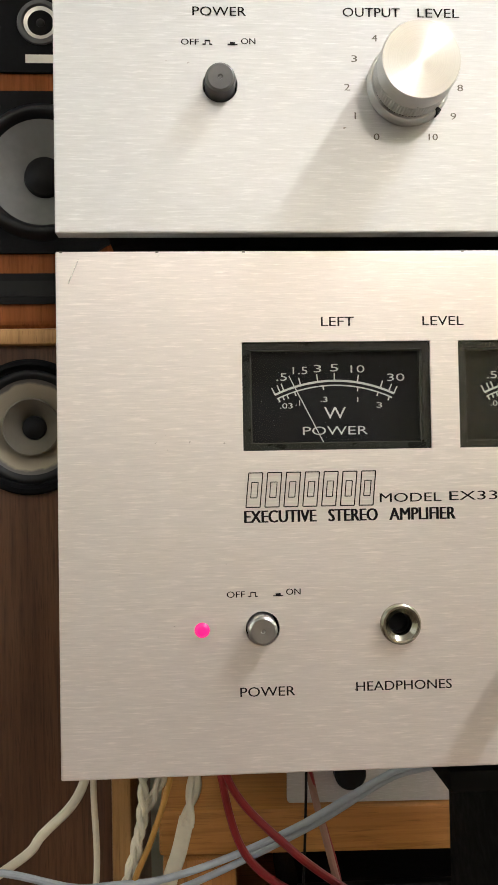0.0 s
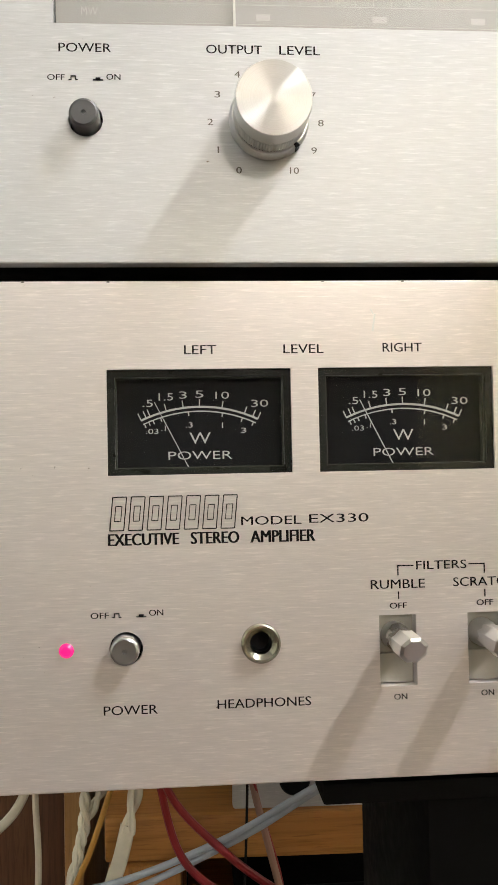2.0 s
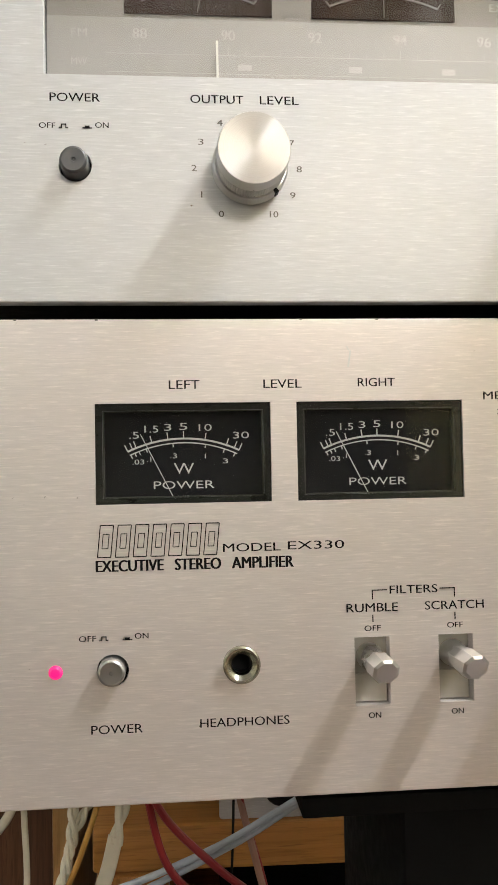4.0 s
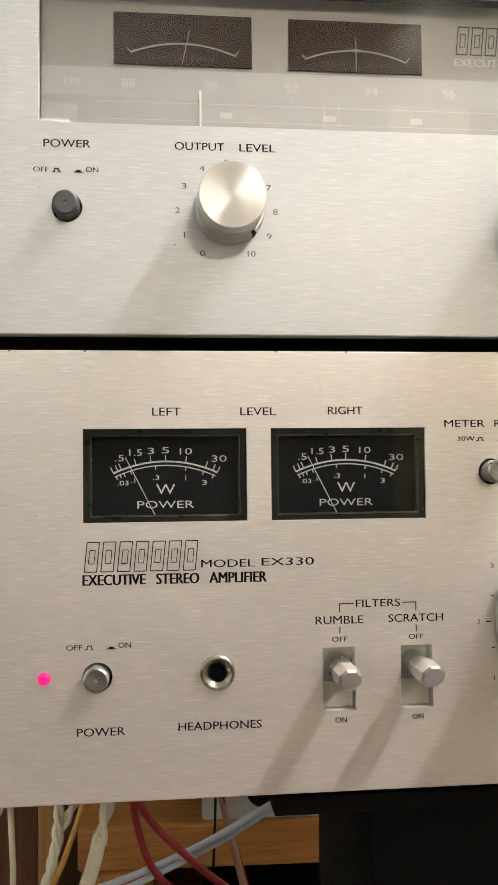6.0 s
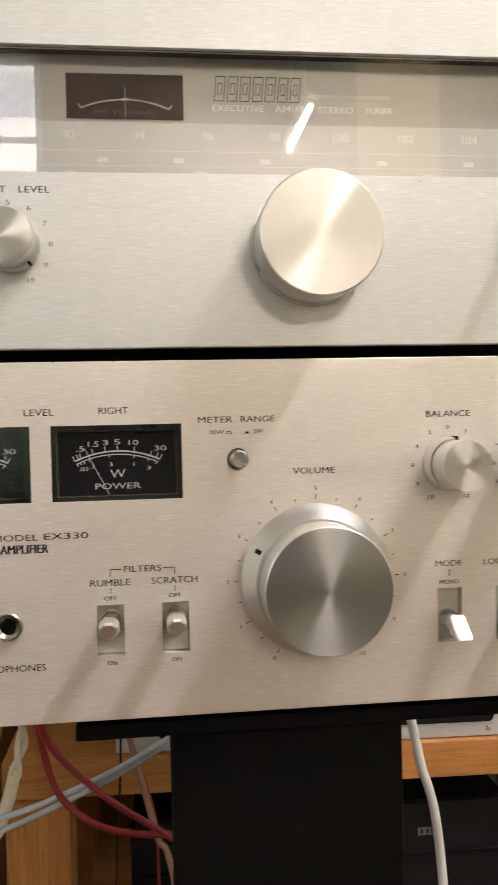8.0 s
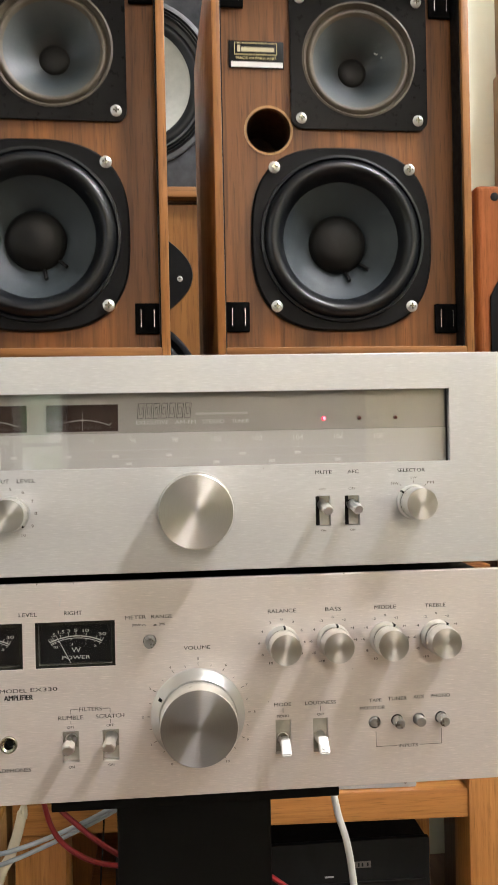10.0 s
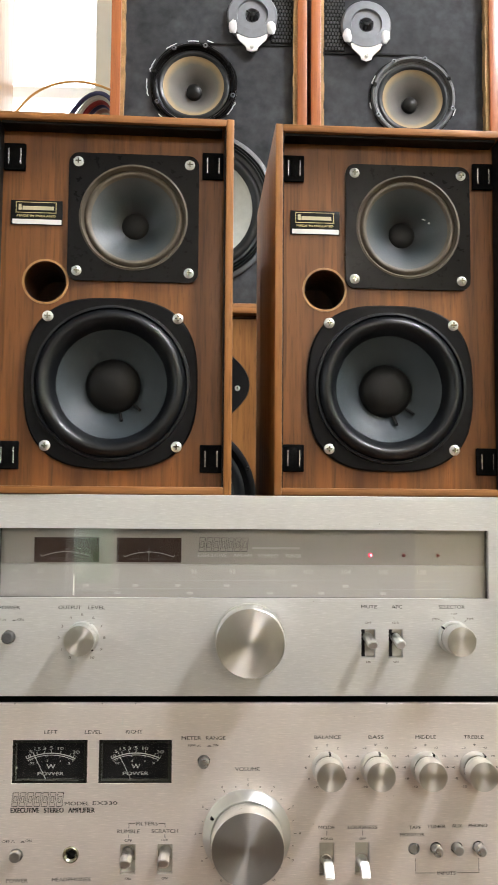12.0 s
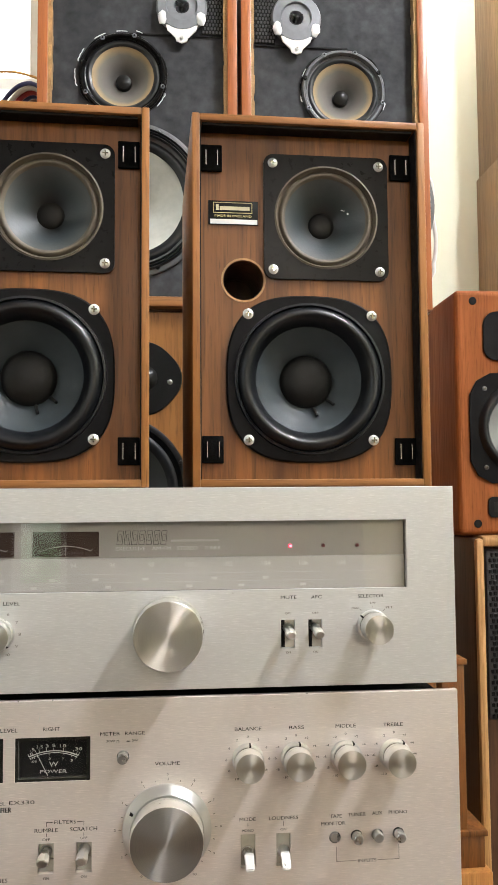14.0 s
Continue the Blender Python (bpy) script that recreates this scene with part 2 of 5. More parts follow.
GLOSS_BLACK = plain("gloss_black_plate", (0.0045, 0.0042, 0.0042), 0.3, 0, 200, 0.06, 0, 0, 0.09)
CLOTH = plain("dark_baffle_cloth", (0.042, 0.043, 0.047), 0.95, 0, 60, 0.55, 0.0006, 0, 0.15)
FOAM = plain("dark_foam", (0.05, 0.05, 0.052), 0.95, 0, 260, 0.4, 0.002)
VELCRO = plain("black_velcro", (0.005, 0.005, 0.005), 1.0, 0, 900, 0.4, 0.0006, 0, 0.04)
MID_FRAME = plain("dark_grey_frame", (0.085, 0.087, 0.093), 0.5, 0.1, 200, 0.2, 0.0002)
GREY_RING = plain("grey_tweeter_ring", (0.17, 0.18, 0.20), 0.5, 0.1, 120, 0.15)
GLUE = plain("dried_glue", (0.62, 0.63, 0.64), 0.4, 0, 120, 0.15, 0.001)
CREAM = plain("cream_cable", (0.70, 0.65, 0.52), 0.45, 0, 90, 0.08)
AMBER = plain("amber_cable", (0.45, 0.23, 0.05), 0.4, 0, 90, 0.1)
RED = plain("dark_red_cable", (0.25, 0.015, 0.018), 0.4, 0, 90, 0.15)
BLUE_GREY = plain("blue_grey_cable", (0.42, 0.47, 0.54), 0.38, 0, 90, 0.1)
PINK = plain("pinkish_brown_cable", (0.33, 0.18, 0.14), 0.45, 0, 90, 0.1)
NAVY = plain("navy_cable", (0.03, 0.035, 0.13), 0.4, 0, 90, 0.1)
WHITE_CABLE = plain("white_cable", (0.58, 0.57, 0.54), 0.45, 0, 90, 0.05)
METER_PRINT = plain("meter_white_print", (0.50, 0.49, 0.45), 0.5, 0, 200, 0.06)
# closer still to the dial grey, for the same glare
GHOST = plain("glare_ghosted_print", (0.40, 0.375, 0.35), 0.5, 0, 300, 0.06)
COLUMN_WOOD = wood("brown_column_wood", (0.17, 0.085, 0.032), (0.29, 0.155, 0.062))
MONITOR = wood("deep_cherry_veneer", (0.20, 0.060, 0.017), (0.29, 0.093, 0.027), "Z", 0.6, 0.0)
MONITOR.node_tree.nodes["Principled BSDF"].inputs["Specular IOR Level"].default_value = 0.12
CONE_MID = plain("mid_grey_cone", (0.17, 0.175, 0.17), 0.6, 0, 90, 0.12, 0.0003)
TAN_PANEL = plain("tan_painted_panel", (0.76, 0.66, 0.42), 0.8, 0, 30, 0.06, 0.0006)
LED_CORE = glow("lit_lamp_core", (1.0, 0.42, 0.55), 3.0)
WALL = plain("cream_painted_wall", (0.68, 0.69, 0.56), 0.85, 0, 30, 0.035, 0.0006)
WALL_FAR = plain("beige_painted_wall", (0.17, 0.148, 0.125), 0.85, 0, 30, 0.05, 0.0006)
CEIL = plain("white_ceiling_paint", (0.8, 0.79, 0.76), 0.9, 0, 25, 0.03, 0.0006)
FLOOR = wood("floor_boards", (0.05, 0.027, 0.017), (0.11, 0.06, 0.035), "Y", 0.4, 0.2, 0.3)
FRAME_WHITE = plain("white_window_paint", (0.8, 0.8, 0.78), 0.4, 0, 60, 0.03)
TUBE_GLOW = glow("lit_tube", (1.0, 0.94, 0.84), 1080.0, (0.8, 0.8, 0.8))
KEY_GLOW = glow("lit_bright_tube", (0.95, 0.975, 1.0), 1320.0, (0.8, 0.8, 0.8))


def outdoors(name, strength):
    """Bright sky with the blurred green of trees before its lower part."""
    n = Nodes(name)
    f = n.noise(1.6, 4, 0.6)
    trees = n.ramp(f, [(0.42, (0.03, 0.06, 0.025)), (0.52, (0.14, 0.18, 0.14)), (0.64, (0.30, 0.31, 0.32))])
    sep = n.put("ShaderNodeSeparateXYZ")
    n.join(n.co.outputs["Generated"], sep.inputs[0])
    col = n.mix(n.span(sep.outputs["Z"], 0.0, 1.0, 0.5, 0.66), trees, (0.95, 0.98, 1.0))
    return n.set(Base_Color=(0.2, 0.2, 0.2), Emission_Color=col, Emission_Strength=strength)


GARDEN = outdoors("blurred_garden", 9.5)
SKY_GLOW = glow("bright_sky", (0.95, 0.98, 1.0), 2.6, (0.8, 0.8, 0.8))
SILVER = brushed("silver_unit_front", (0.66, 0.66, 0.67), 0.4)
POLY = plain("clear_plastic_film", (0.75, 0.78, 0.8), 0.2, 0, 60, 0.05)
POLY.node_tree.nodes["Principled BSDF"].inputs["Alpha"].default_value = 0.2

# ---- mesh helpers ----


def thing(name, at, label, category, group="", kind=""):
    ob = new(name)
    ob.location = at
    ob.empty_display_size = 0.02
    return tagged(ob, label, category, group, kind)


def base_of(ob):
    v = Vector((0, 0, 0))
    while ob:
        v += ob.location
        ob = ob.parent
    return v


def part(name, bm, material, parent=None, label="", smooth=True):
    """Links a bmesh, drawn in world places, as one mesh under a thing or part."""
    if parent is not None:
        bmesh.ops.translate(bm, verts=bm.verts, vec=-base_of(parent))
    me = bpy.data.meshes.new(name)
    bm.normal_update()
    if smooth:
        for f in bm.faces:
            f.smooth = True
        for e in bm.edges:
            if len(e.link_faces) == 2 and e.calc_face_angle(0) > 0.6:
                e.smooth = False
    bm.to_mesh(me)
    bm.free()
    me.materials.append(material)
    ob = new(name, me)
    if parent is not None:
        ob.parent = parent
    return tagged(ob, label) if label else ob


def box(x0, x1, y0, y1, z0, z1, bevel=0.0, bm=None, seg=2):
    out = bm or bmesh.new()
    tmp = bmesh.new()
    bmesh.ops.create_cube(tmp, size=1)
    for v in tmp.verts:
        v.co = Vector(((x0 + x1) / 2 + v.co.x * (x1 - x0), (y0 + y1) / 2 + v.co.y * (y1 - y0), (z0 + z1) / 2 + v.co.z * (z1 - z0)))
    if bevel:
        bmesh.ops.bevel(tmp, geom=tmp.edges[:], offset=bevel, segments=seg, affect="EDGES", profile=0.5)
    return merge(out, tmp)


def merge(out, tmp):
    me = bpy.data.meshes.new("tmp")
    tmp.to_mesh(me)
    tmp.free()
    out.from_mesh(me)
    bpy.data.meshes.remove(me)
    return out


def lathe(profile, at, seg=64, bm=None, shape=None):
    """Turns (radius, depth along y) round the y axis through at; shape(angle) may widen it."""
    bm = bm or bmesh.new()
    rows = []
    for r, y in profile:
        if r < 1e-6:
            rows.append([bm.verts.new((at[0], at[1] + y, at[2]))])
            continue
        ring = []
        for i in range(seg):
            a = 2 * math.pi * i / seg
            k = shape(a, r) if shape else 1
            ring.append(bm.verts.new((at[0] + r * k * math.cos(a), at[1] + y, at[2] + r * k * math.sin(a))))
        rows.append(ring)
    for p, q in zip(rows, rows[1:]):
        for i in range(seg):
            j = (i + 1) % seg
            f = [p[i % len(p)], q[i % len(q)], q[j % len(q)], p[j % len(p)]]
            f = list(dict.fromkeys(f))
            if len(f) > 2:
                bm.faces.new(f)
    bmesh.ops.recalc_face_normals(bm, faces=bm.faces[:])
    return bm


def plate(outline, y0, y1, bm=None):
    """A flat plate of an (x, z) outline from y0 to y1."""
    bm = bm or bmesh.new()
    a = [bm.verts.new((x, y0, z)) for x, z in outline]
    b = [bm.verts.new((x, y1, z)) for x, z in outline]
    n = len(a)
    fs = [bm.faces.new(a), bm.faces.new(b[::-1])]
    fs += [bm.faces.new((a[i], b[i], b[(i + 1) % n], a[(i + 1) % n])) for i in range(n)]
    bmesh.ops.recalc_face_normals(bm, faces=fs)
    return bm


def round_rect(cx, cz, w, h, r, seg=6):
    pts = []
    for sx, sz, a0 in ((1, 1, 0), (-1, 1, 90), (-1, -1, 180), (1, -1, 270)):
        for i in range(seg + 1):
            a = radians(a0 + 90 * i / seg)
            pts.append((cx + sx * (w / 2 - r) + r * math.cos(a), cz + sz * (h / 2 - r) + r * math.sin(a)))
    return pts


def smooth_path(points, steps=10):
    p = [Vector(v) for v in points]
    p = [2 * p[0] - p[1]] + p + [2 * p[-1] - p[-2]]
    out = []
    for i in range(1, len(p) - 2):
        for s in range(steps):
            t = s / steps
            out.append(0.5 * (2 * p[i] + (p[i + 1] - p[i - 1]) * t + (2 * p[i - 1] - 5 * p[i] + 4 * p[i + 1] - p[i + 2]) * t * t
                              + (3 * p[i] - p[i - 1] - 3 * p[i + 1] + p[i + 2]) * t ** 3))
    return out + [p[-2]]


def cord(path, radius, seg=8, bm=None, flat=1.0):
    bm = bm or bmesh.new()
    rings = []
    up = Vector((0.3, 1, 0.2)).normalized()
    for i, c in enumerate(path):
        d = (path[min(i + 1, len(path) - 1)] - path[max(i - 1, 0)]).normalized()
        s = d.cross(up).normalized()
        u = s.cross(d).normalized()
        rings.append([bm.verts.new(c + radius * (flat * math.cos(a) * s + math.sin(a) * u)) for a in (2 * math.pi * k / seg for k in range(seg))])
    for p, q in zip(rings, rings[1:]):
        for k in range(seg):
            bm.faces.new((p[k], p[(k + 1) % seg], q[(k + 1) % seg], q[k]))
    bm.faces.new(rings[0][::-1])
    bm.faces.new(rings[-1])
    bmesh.ops.recalc_face_normals(bm, faces=bm.faces[:])
    return bm


def twisted(path, radius, pitch, bm=None):
    """Two strands wound round each other along a path."""
    bm = bm or bmesh.new()
    for ph in (0, math.pi):
        run, pts = 0.0, []
        for i, c in enumerate(path):
            if i:
                run += (c - path[i - 1]).length
            d = (path[min(i + 1, len(path) - 1)] - path[max(i - 1, 0)]).normalized()
            s = d.cross(Vector((0, 1, 0))).normalized()
            u = s.cross(d)
            a = 2 * math.pi * run / pitch + ph
            pts.append(c + radius * 0.95 * (math.cos(a) * s + math.sin(a) * u))
        cord(pts, radius, 8, bm)
    return bm


def lettering(text, x0, x1, z0, z1, y, material, parent, bold=0.0):
    """Printed words fitted between x0 and x1, z0 and z1, just in front of the plane y."""
    cu = bpy.data.curves.new("lettering", "FONT")
    cu.body, cu.size, cu.resolution_u, cu.offset = text, 1.0, 3, -0.004
    tmp = new("lettering", cu)
    me = bpy.data.meshes.new_from_object(tmp.evaluated_get(bpy.context.evaluated_depsgraph_get()))
    bpy.data.objects.remove(tmp)
    bpy.data.curves.remove(cu)
    lo = [min(v.co[i] for v in me.vertices) for i in (0, 1)]
    hi = [max(v.co[i] for v in me.vertices) for i in (0, 1)]
    o = base_of(parent)
    out = bmesh.new()
    spread = max(0.00004, bold * (z1 - z0))
    for n, dx in enumerate((-spread, 0.0, spread) if bold > 0 else (-spread, spread) if not bold else (0.0,)):
        one = bmesh.new()
        one.from_mesh(me)
        for v in one.verts:
            u, w = (v.co.x - lo[0]) / max(hi[0] - lo[0], 1e-6), (v.co.y - lo[1]) / max(hi[1] - lo[1], 1e-6)
            v.co = Vector((x0 + u * (x1 - x0) + dx, y - 0.00012 - 0.00002 * n, z0 + w * (z1 - z0))) - o
        merge(out, one)
    out.to_mesh(me)
    out.free()
    me.materials.clear()
    me.materials.append(material)
    ob = new("lettering", me)
    ob.parent = parent
    return ob


def bar(x0, x1, z0, z1, y, material, parent, name="printed_line"):
    return part(name, box(x0, x1, y - 0.0002, y + 0.0002, z0, z1), material, parent)


def rod2d(a, b, width, y, bm):
    """A thin flat line from a to b, both (x, z)."""
    d = Vector((b[0] - a[0], b[1] - a[1])).normalized()
    s = Vector((-d.y, d.x)) * width / 2
    return plate([(a[0] + s.x, a[1] + s.y), (a[0] - s.x, a[1] - s.y), (b[0] - s.x, b[1] - s.y), (b[0] + s.x, b[1] + s.y)], y - 0.0002, y + 0.0002, bm)


def cut(ob, cutters):
    """Cuts openings through a plate and keeps the result as its mesh."""
    me = bpy.data.meshes.new("cutters")
    cutters.to_mesh(me)
    cutters.free()
    tool = new("cutters", me)
    tool.parent = ob.parent
    mod = ob.modifiers.new("cut", "BOOLEAN")
    mod.operation, mod.solver, mod.object = "DIFFERENCE", "EXACT", tool
    bpy.context.view_layer.update()
    made = bpy.data.meshes.new_from_object(ob.evaluated_get(bpy.context.evaluated_depsgraph_get()))
    ob.modifiers.clear()
    old, ob.data = ob.data, made
    bpy.data.objects.remove(tool)
    bpy.data.meshes.remove(old)
    for p in made.polygons:
        p.use_smooth = False
    return ob


def bore(ob, rounds, y0, y1):
    """Cuts round openings (x, z, radius) through a part from y0 to y1."""
    o, c = base_of(ob.parent), bmesh.new()
    for x, z, r in rounds:
        lathe([(0, y0), (r, y0), (r, y1), (0, y1)], (x - o.x, -o.y, z - o.z), 48, c)
    return cut(ob, c)


def hole(bm, x, z, r, o, seg=40):
    return lathe([(0, -0.02), (r, -0.02), (r, 0.03), (0, 0.03)], (x - o.x, -o.y, z - o.z), seg, bm)


def gap(bm, x0, x1, z0, z1, o):
    return box(x0 - o.x, x1 - o.x, -0.02 - o.y, 0.03 - o.y, z0 - o.z, z1 - o.z, 0, bm)


# ---- room ----
def setting(name, bm, material, label, category):
    return tagged(part(name, bm, material, None, "", False), label, category, "", "structure")


setting("floor", box(-2.6, 2.9, -4.3, 1.3, -0.1, 0.0), FLOOR, "brown wooden board floor", "floor")
setting("ceiling", box(-2.6, 2.9, -4.3, 1.3, 2.7, 2.8), CEIL, "white painted ceiling", "ceiling")
north = box(-2.6, -0.95, 1.1, 1.25, 0, 2.7)
box(-0.05, 2.9, 1.1, 1.25, 0, 2.7, 0, north), box(-0.95, -0.05, 1.1, 1.25, 0, 1.25, 0, north), box(-0.95, -0.05, 1.1, 1.25, 2.35, 2.7, 0, north)
setting("wall_north", north, WALL, "pale cream painted wall behind the loudspeakers", "wall")
setting("wall_east", box(2.6, 2.75, -4.0, 1.1, 0, 2.7), WALL, "pale cream painted side wall", "wall")
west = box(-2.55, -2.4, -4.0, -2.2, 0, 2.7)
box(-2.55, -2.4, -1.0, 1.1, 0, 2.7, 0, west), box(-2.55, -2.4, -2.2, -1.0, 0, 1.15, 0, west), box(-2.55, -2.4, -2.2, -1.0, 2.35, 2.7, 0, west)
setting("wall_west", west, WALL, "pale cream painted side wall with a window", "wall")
south = box(-2.55, -0.68, -4.15, -4.0, 0, 2.7)
box(-0.375, 2.75, -4.15, -4.0, 0, 2.7, 0, south), box(-0.68, -0.375, -4.15, -4.0, 0, 0.4, 0, south), box(-0.68, -0.375, -4.15, -4.0, 2.68, 2.7, 0, south)
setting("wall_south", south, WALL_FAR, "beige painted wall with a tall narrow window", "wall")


def window(name, x0, x1, z0, z1, y, bars, label, turn=0.0, at=(0, 0, 0)):
    w = thing(name, (0, 0, 0), label, "window", "", "structure")
    f = box(x0, x0 + 0.04, y, y + 0.05, z0, z1)
    box(x1 - 0.04, x1, y, y + 0.05, z0, z1, 0, f), box(x0 + 0.04, x1 - 0.04, y, y + 0.05, z0, z0 + 0.04, 0, f), box(x0 + 0.04, x1 - 0.04, y, y + 0.05, z1 - 0.04, z1, 0, f)
    part("window_frame", f, FRAME_WHITE, w, "", False)
    for i in range(bars):
        z = z0 + (z1 - z0) * (i + 1) / (bars + 1)
        part("glazing_bar", box(x0 + 0.04, x1 - 0.04, y + 0.01, y + 0.04, z - 0.012, z + 0.012), FRAME_WHITE, w, "", False)
    w.location, w.rotation_euler = at, (0, 0, turn)
    return w


setting("wall_panel", box(1.27, 1.72, -3.998, -3.975, 0.0, 2.69, 0.003), TAN_PANEL, "tall tan painted panel on the far wall", "wall panel")
window("window_1", -0.68, -0.375, 0.4, 2.68, -4.1, 4, "tall narrow window with white glazing bars")
# window_2 is never in view; added for cool light from the left
window("window_2", -0.6, 0.6, 1.15, 2.35, 0, 1, "white framed side window, unseen, added for its cool light", radians(90), (-2.46, -1.6, 0))
window("window_3", -0.95, -0.05, 1.25, 2.35, 1.15, 1, "white framed window behind the loudspeakers")
back = setting("backdrop", box(-1.6, 0.6, 1.5, 1.52, 0.8, 2.8), SKY_GLOW, "bright overcast sky outside the window", "sky")
setting("backdrop", box(-1.3, 0.1, -4.72, -4.7, 0.0, 3.4), GARDEN, "bright sky and trees outside the narrow window", "sky")


def tube_lamp(x, y, length, label, drop=0.0, glowing=None):
    t = thing("ceiling_tube_lamp", (x, y, 2.7), label, "lamp", "ceiling tube lamps")
    part("lamp_body", box(x - 0.03, x + 0.03, y - length / 2 - 0.02, y + length / 2 + 0.02, 2.655 - drop, 2.7 - drop, 0.006), FRAME_WHITE, t)
    for k in (-0.3, 0.3) if drop else ():
        part("hanging_rod", box(x - 0.004, x + 0.004, y + k * length - 0.004, y + k * length + 0.004, 2.7 - drop, 2.7), FRAME_WHITE, t)
    bm = bmesh.new()
    cord([Vector((x, y - length / 2, 2.635 - drop)), Vector((x, y + length / 2, 2.635 - drop))], 0.014, 16, bm)
    part("lamp_tube", bm, glowing or TUBE_GLOW, t, "glowing fluorescent tube")
    return t


tube_lamp(1.34, -0.62, 0.6, "white fluorescent tube lamp on the ceiling, lit", 0.0, KEY_GLOW)
tube_lamp(0.885, -3.62, 0.56, "white fluorescent tube lamp hanging from the ceiling, lit", 0.49)
# added lamp above the view, brightens the wall behind the loudspeakers
tube_lamp(0.76, 0.80, 0.08, "short tube lamp added out of view to brighten the cream wall, lit", 0.25)

# ---- rack with cabinets behind ----
rack = thing("wooden_rack", (0.3, 0.7, 0), "low varnished pine rack with square posts", "rack")
top = box(-0.003, 0.635, 0.482, 0.92, 0.369, 0.4075, 0.003)
for v in top.verts:
    v.co.z += (0.3 - v.co.x) * 0.0175
part("rack_top", top, PINE, rack)
for x0, x1, y0 in ((0.0, 0.062, 0.478), (0.572, 0.636, 0.478), (0.0, 0.062, 0.86), (0.572, 0.636, 0.86)):
    part("rack_post", box(x0, x1, y0, y0 + 0.06, 0, (0.3725 if x0 < 0.3 else 0.362) if x0 < 0.3 or y0 > 0.6 else 0.4165, 0.003), PINE_UP, rack)
# coloured black for the deep shade under the rack top
part("back_panel", box(-0.003, 0.635, 0.921, 0.93, 0.0, 0.40), STEEL, rack)
part("lower_shelf", box(0.064, 0.57, 0.49, 0.92, 0.17, 0.19, 0.002), PINE, rack)

deck = thing("black_cassette_deck", (0.32, 0.6, 0.191), "black hi-fi unit with small white legends on the rack shelf", "audio unit")
part("case", box(0.12, 0.53, 0.53, 0.84, 0.197, 0.322, 0.003), STEEL, deck)
part("front_panel", box(0.118, 0.532, 0.52, 0.53, 0.197, 0.324, 0.002), BLACK, deck)
for x in (0.15, 0.5):
    part("foot", lathe([(0, 0), (0.012, 0), (0.012, 0.006), (0, 0.006)], (x, 0.6, 0.194), 16), BLACK, deck)
bar(0.425, 0.452, 0.2885, 0.297, 0.52, PRINT_GREY, deck, "paper_label")
for x in (0.428, 0.4345, 0.4395, 0.4465):
    bar(x, x + 0.0022, 0.2905, 0.2952, 0.5196, BLACK, deck, "printed_bar")
bar(0.39, 0.402, 0.278, 0.2802, 0.52, DIM, deck)
for k in range(5):
    part("deck_button", box(0.15 + 0.024 * k, 0.168 + 0.024 * k, 0.515, 0.5198, 0.212, 0.222, 0.001), STEEL, deck)
part("trim_strip", box(0.125, 0.525, 0.5165, 0.5199, 0.2685, 0.2715, 0.0008), STEEL, deck)

unit = thing("silver_hifi_unit", (0.307, 0.6, 0.408), "silver fronted hi-fi unit with black inset on the pine rack", "audio unit")
part("case", box(0.115, 0.500, 0.4945, 0.80, 0.413, 0.5505, 0.002), STEEL, unit)
part("front_panel", plate(round_rect(0.3068, 0.480, 0.3995, 0.142, 0.003), 0.4885, 0.494), SILVER, unit, "", False)
part("inset_panel", plate(round_rect(0.388, 0.4865, 0.220, 0.125, 0.006), 0.4868, 0.4884), BLACK, unit, "black rounded inset panel", False)
part("knob", lathe([(0, -0.014), (0.012, -0.014), (0.0135, -0.012), (0.0135, 0)], (0.16, 0.4884, 0.437), 32), BLACK, unit)
part("socket", lathe([(0, -0.003), (0.006, -0.003), (0.008, 0)], (0.13, 0.4884, 0.445), 24), CHROME, unit)
part("screw", lathe([(0, -0.0015), (0.0022, -0.0012), (0.003, 0)], (0.492, 0.4884, 0.416), 16), CHROME, unit)
for x in (0.15, 0.46):
    for y in (0.53, 0.75):
        part("foot", box(x - 0.010, x + 0.010, y - 0.010, y + 0.010, 0.4076, 0.4132, 0.001), BLACK, unit)

unit.rotation_euler = (0, 0.0175, 0)
board = thing("shelf_board", (0.3, 0.7, 0.556), "thin varnished pine board across the silver unit", "board")
part("board", box(0.04, 0.572, 0.465, 0.86, 0.5565, 0.58, 0.002), PINE, board)

for z0, z1, mat, lab in ((0.4170, 0.466, TEAK, "small reddish wooden box on the rack"), (0.4665, 0.689, TEAK, "upright varnished wooden box beside the hi-fi units")):
    bx = thing("wooden_box", (0.6, 0.6, z0), lab, "box")
    part("box_body", box(0.576, 0.607 if z0 > 0.45 else 0.630, 0.49, 0.72, z0, z1 - 0.008, 0.0015), mat, bx)
    part("lid", box(0.574, 0.610 if z0 > 0.45 else 0.633, 0.486, 0.724, z1 - 0.0078, z1, 0.0015), mat, bx)


# ---- driver parts ----
def ring_torus(profile_r, h, y, at, seg=64, steps=10, bm=None):
    """A half-round roll between two radii that bulges to the front by h."""
    r0, r1 = profile_r
    pts = [(r0 + (r1 - r0) * i / steps, y - h * math.sin(math.pi * i / steps)) for i in range(steps + 1)]
    return lathe(pts, at, seg, bm)


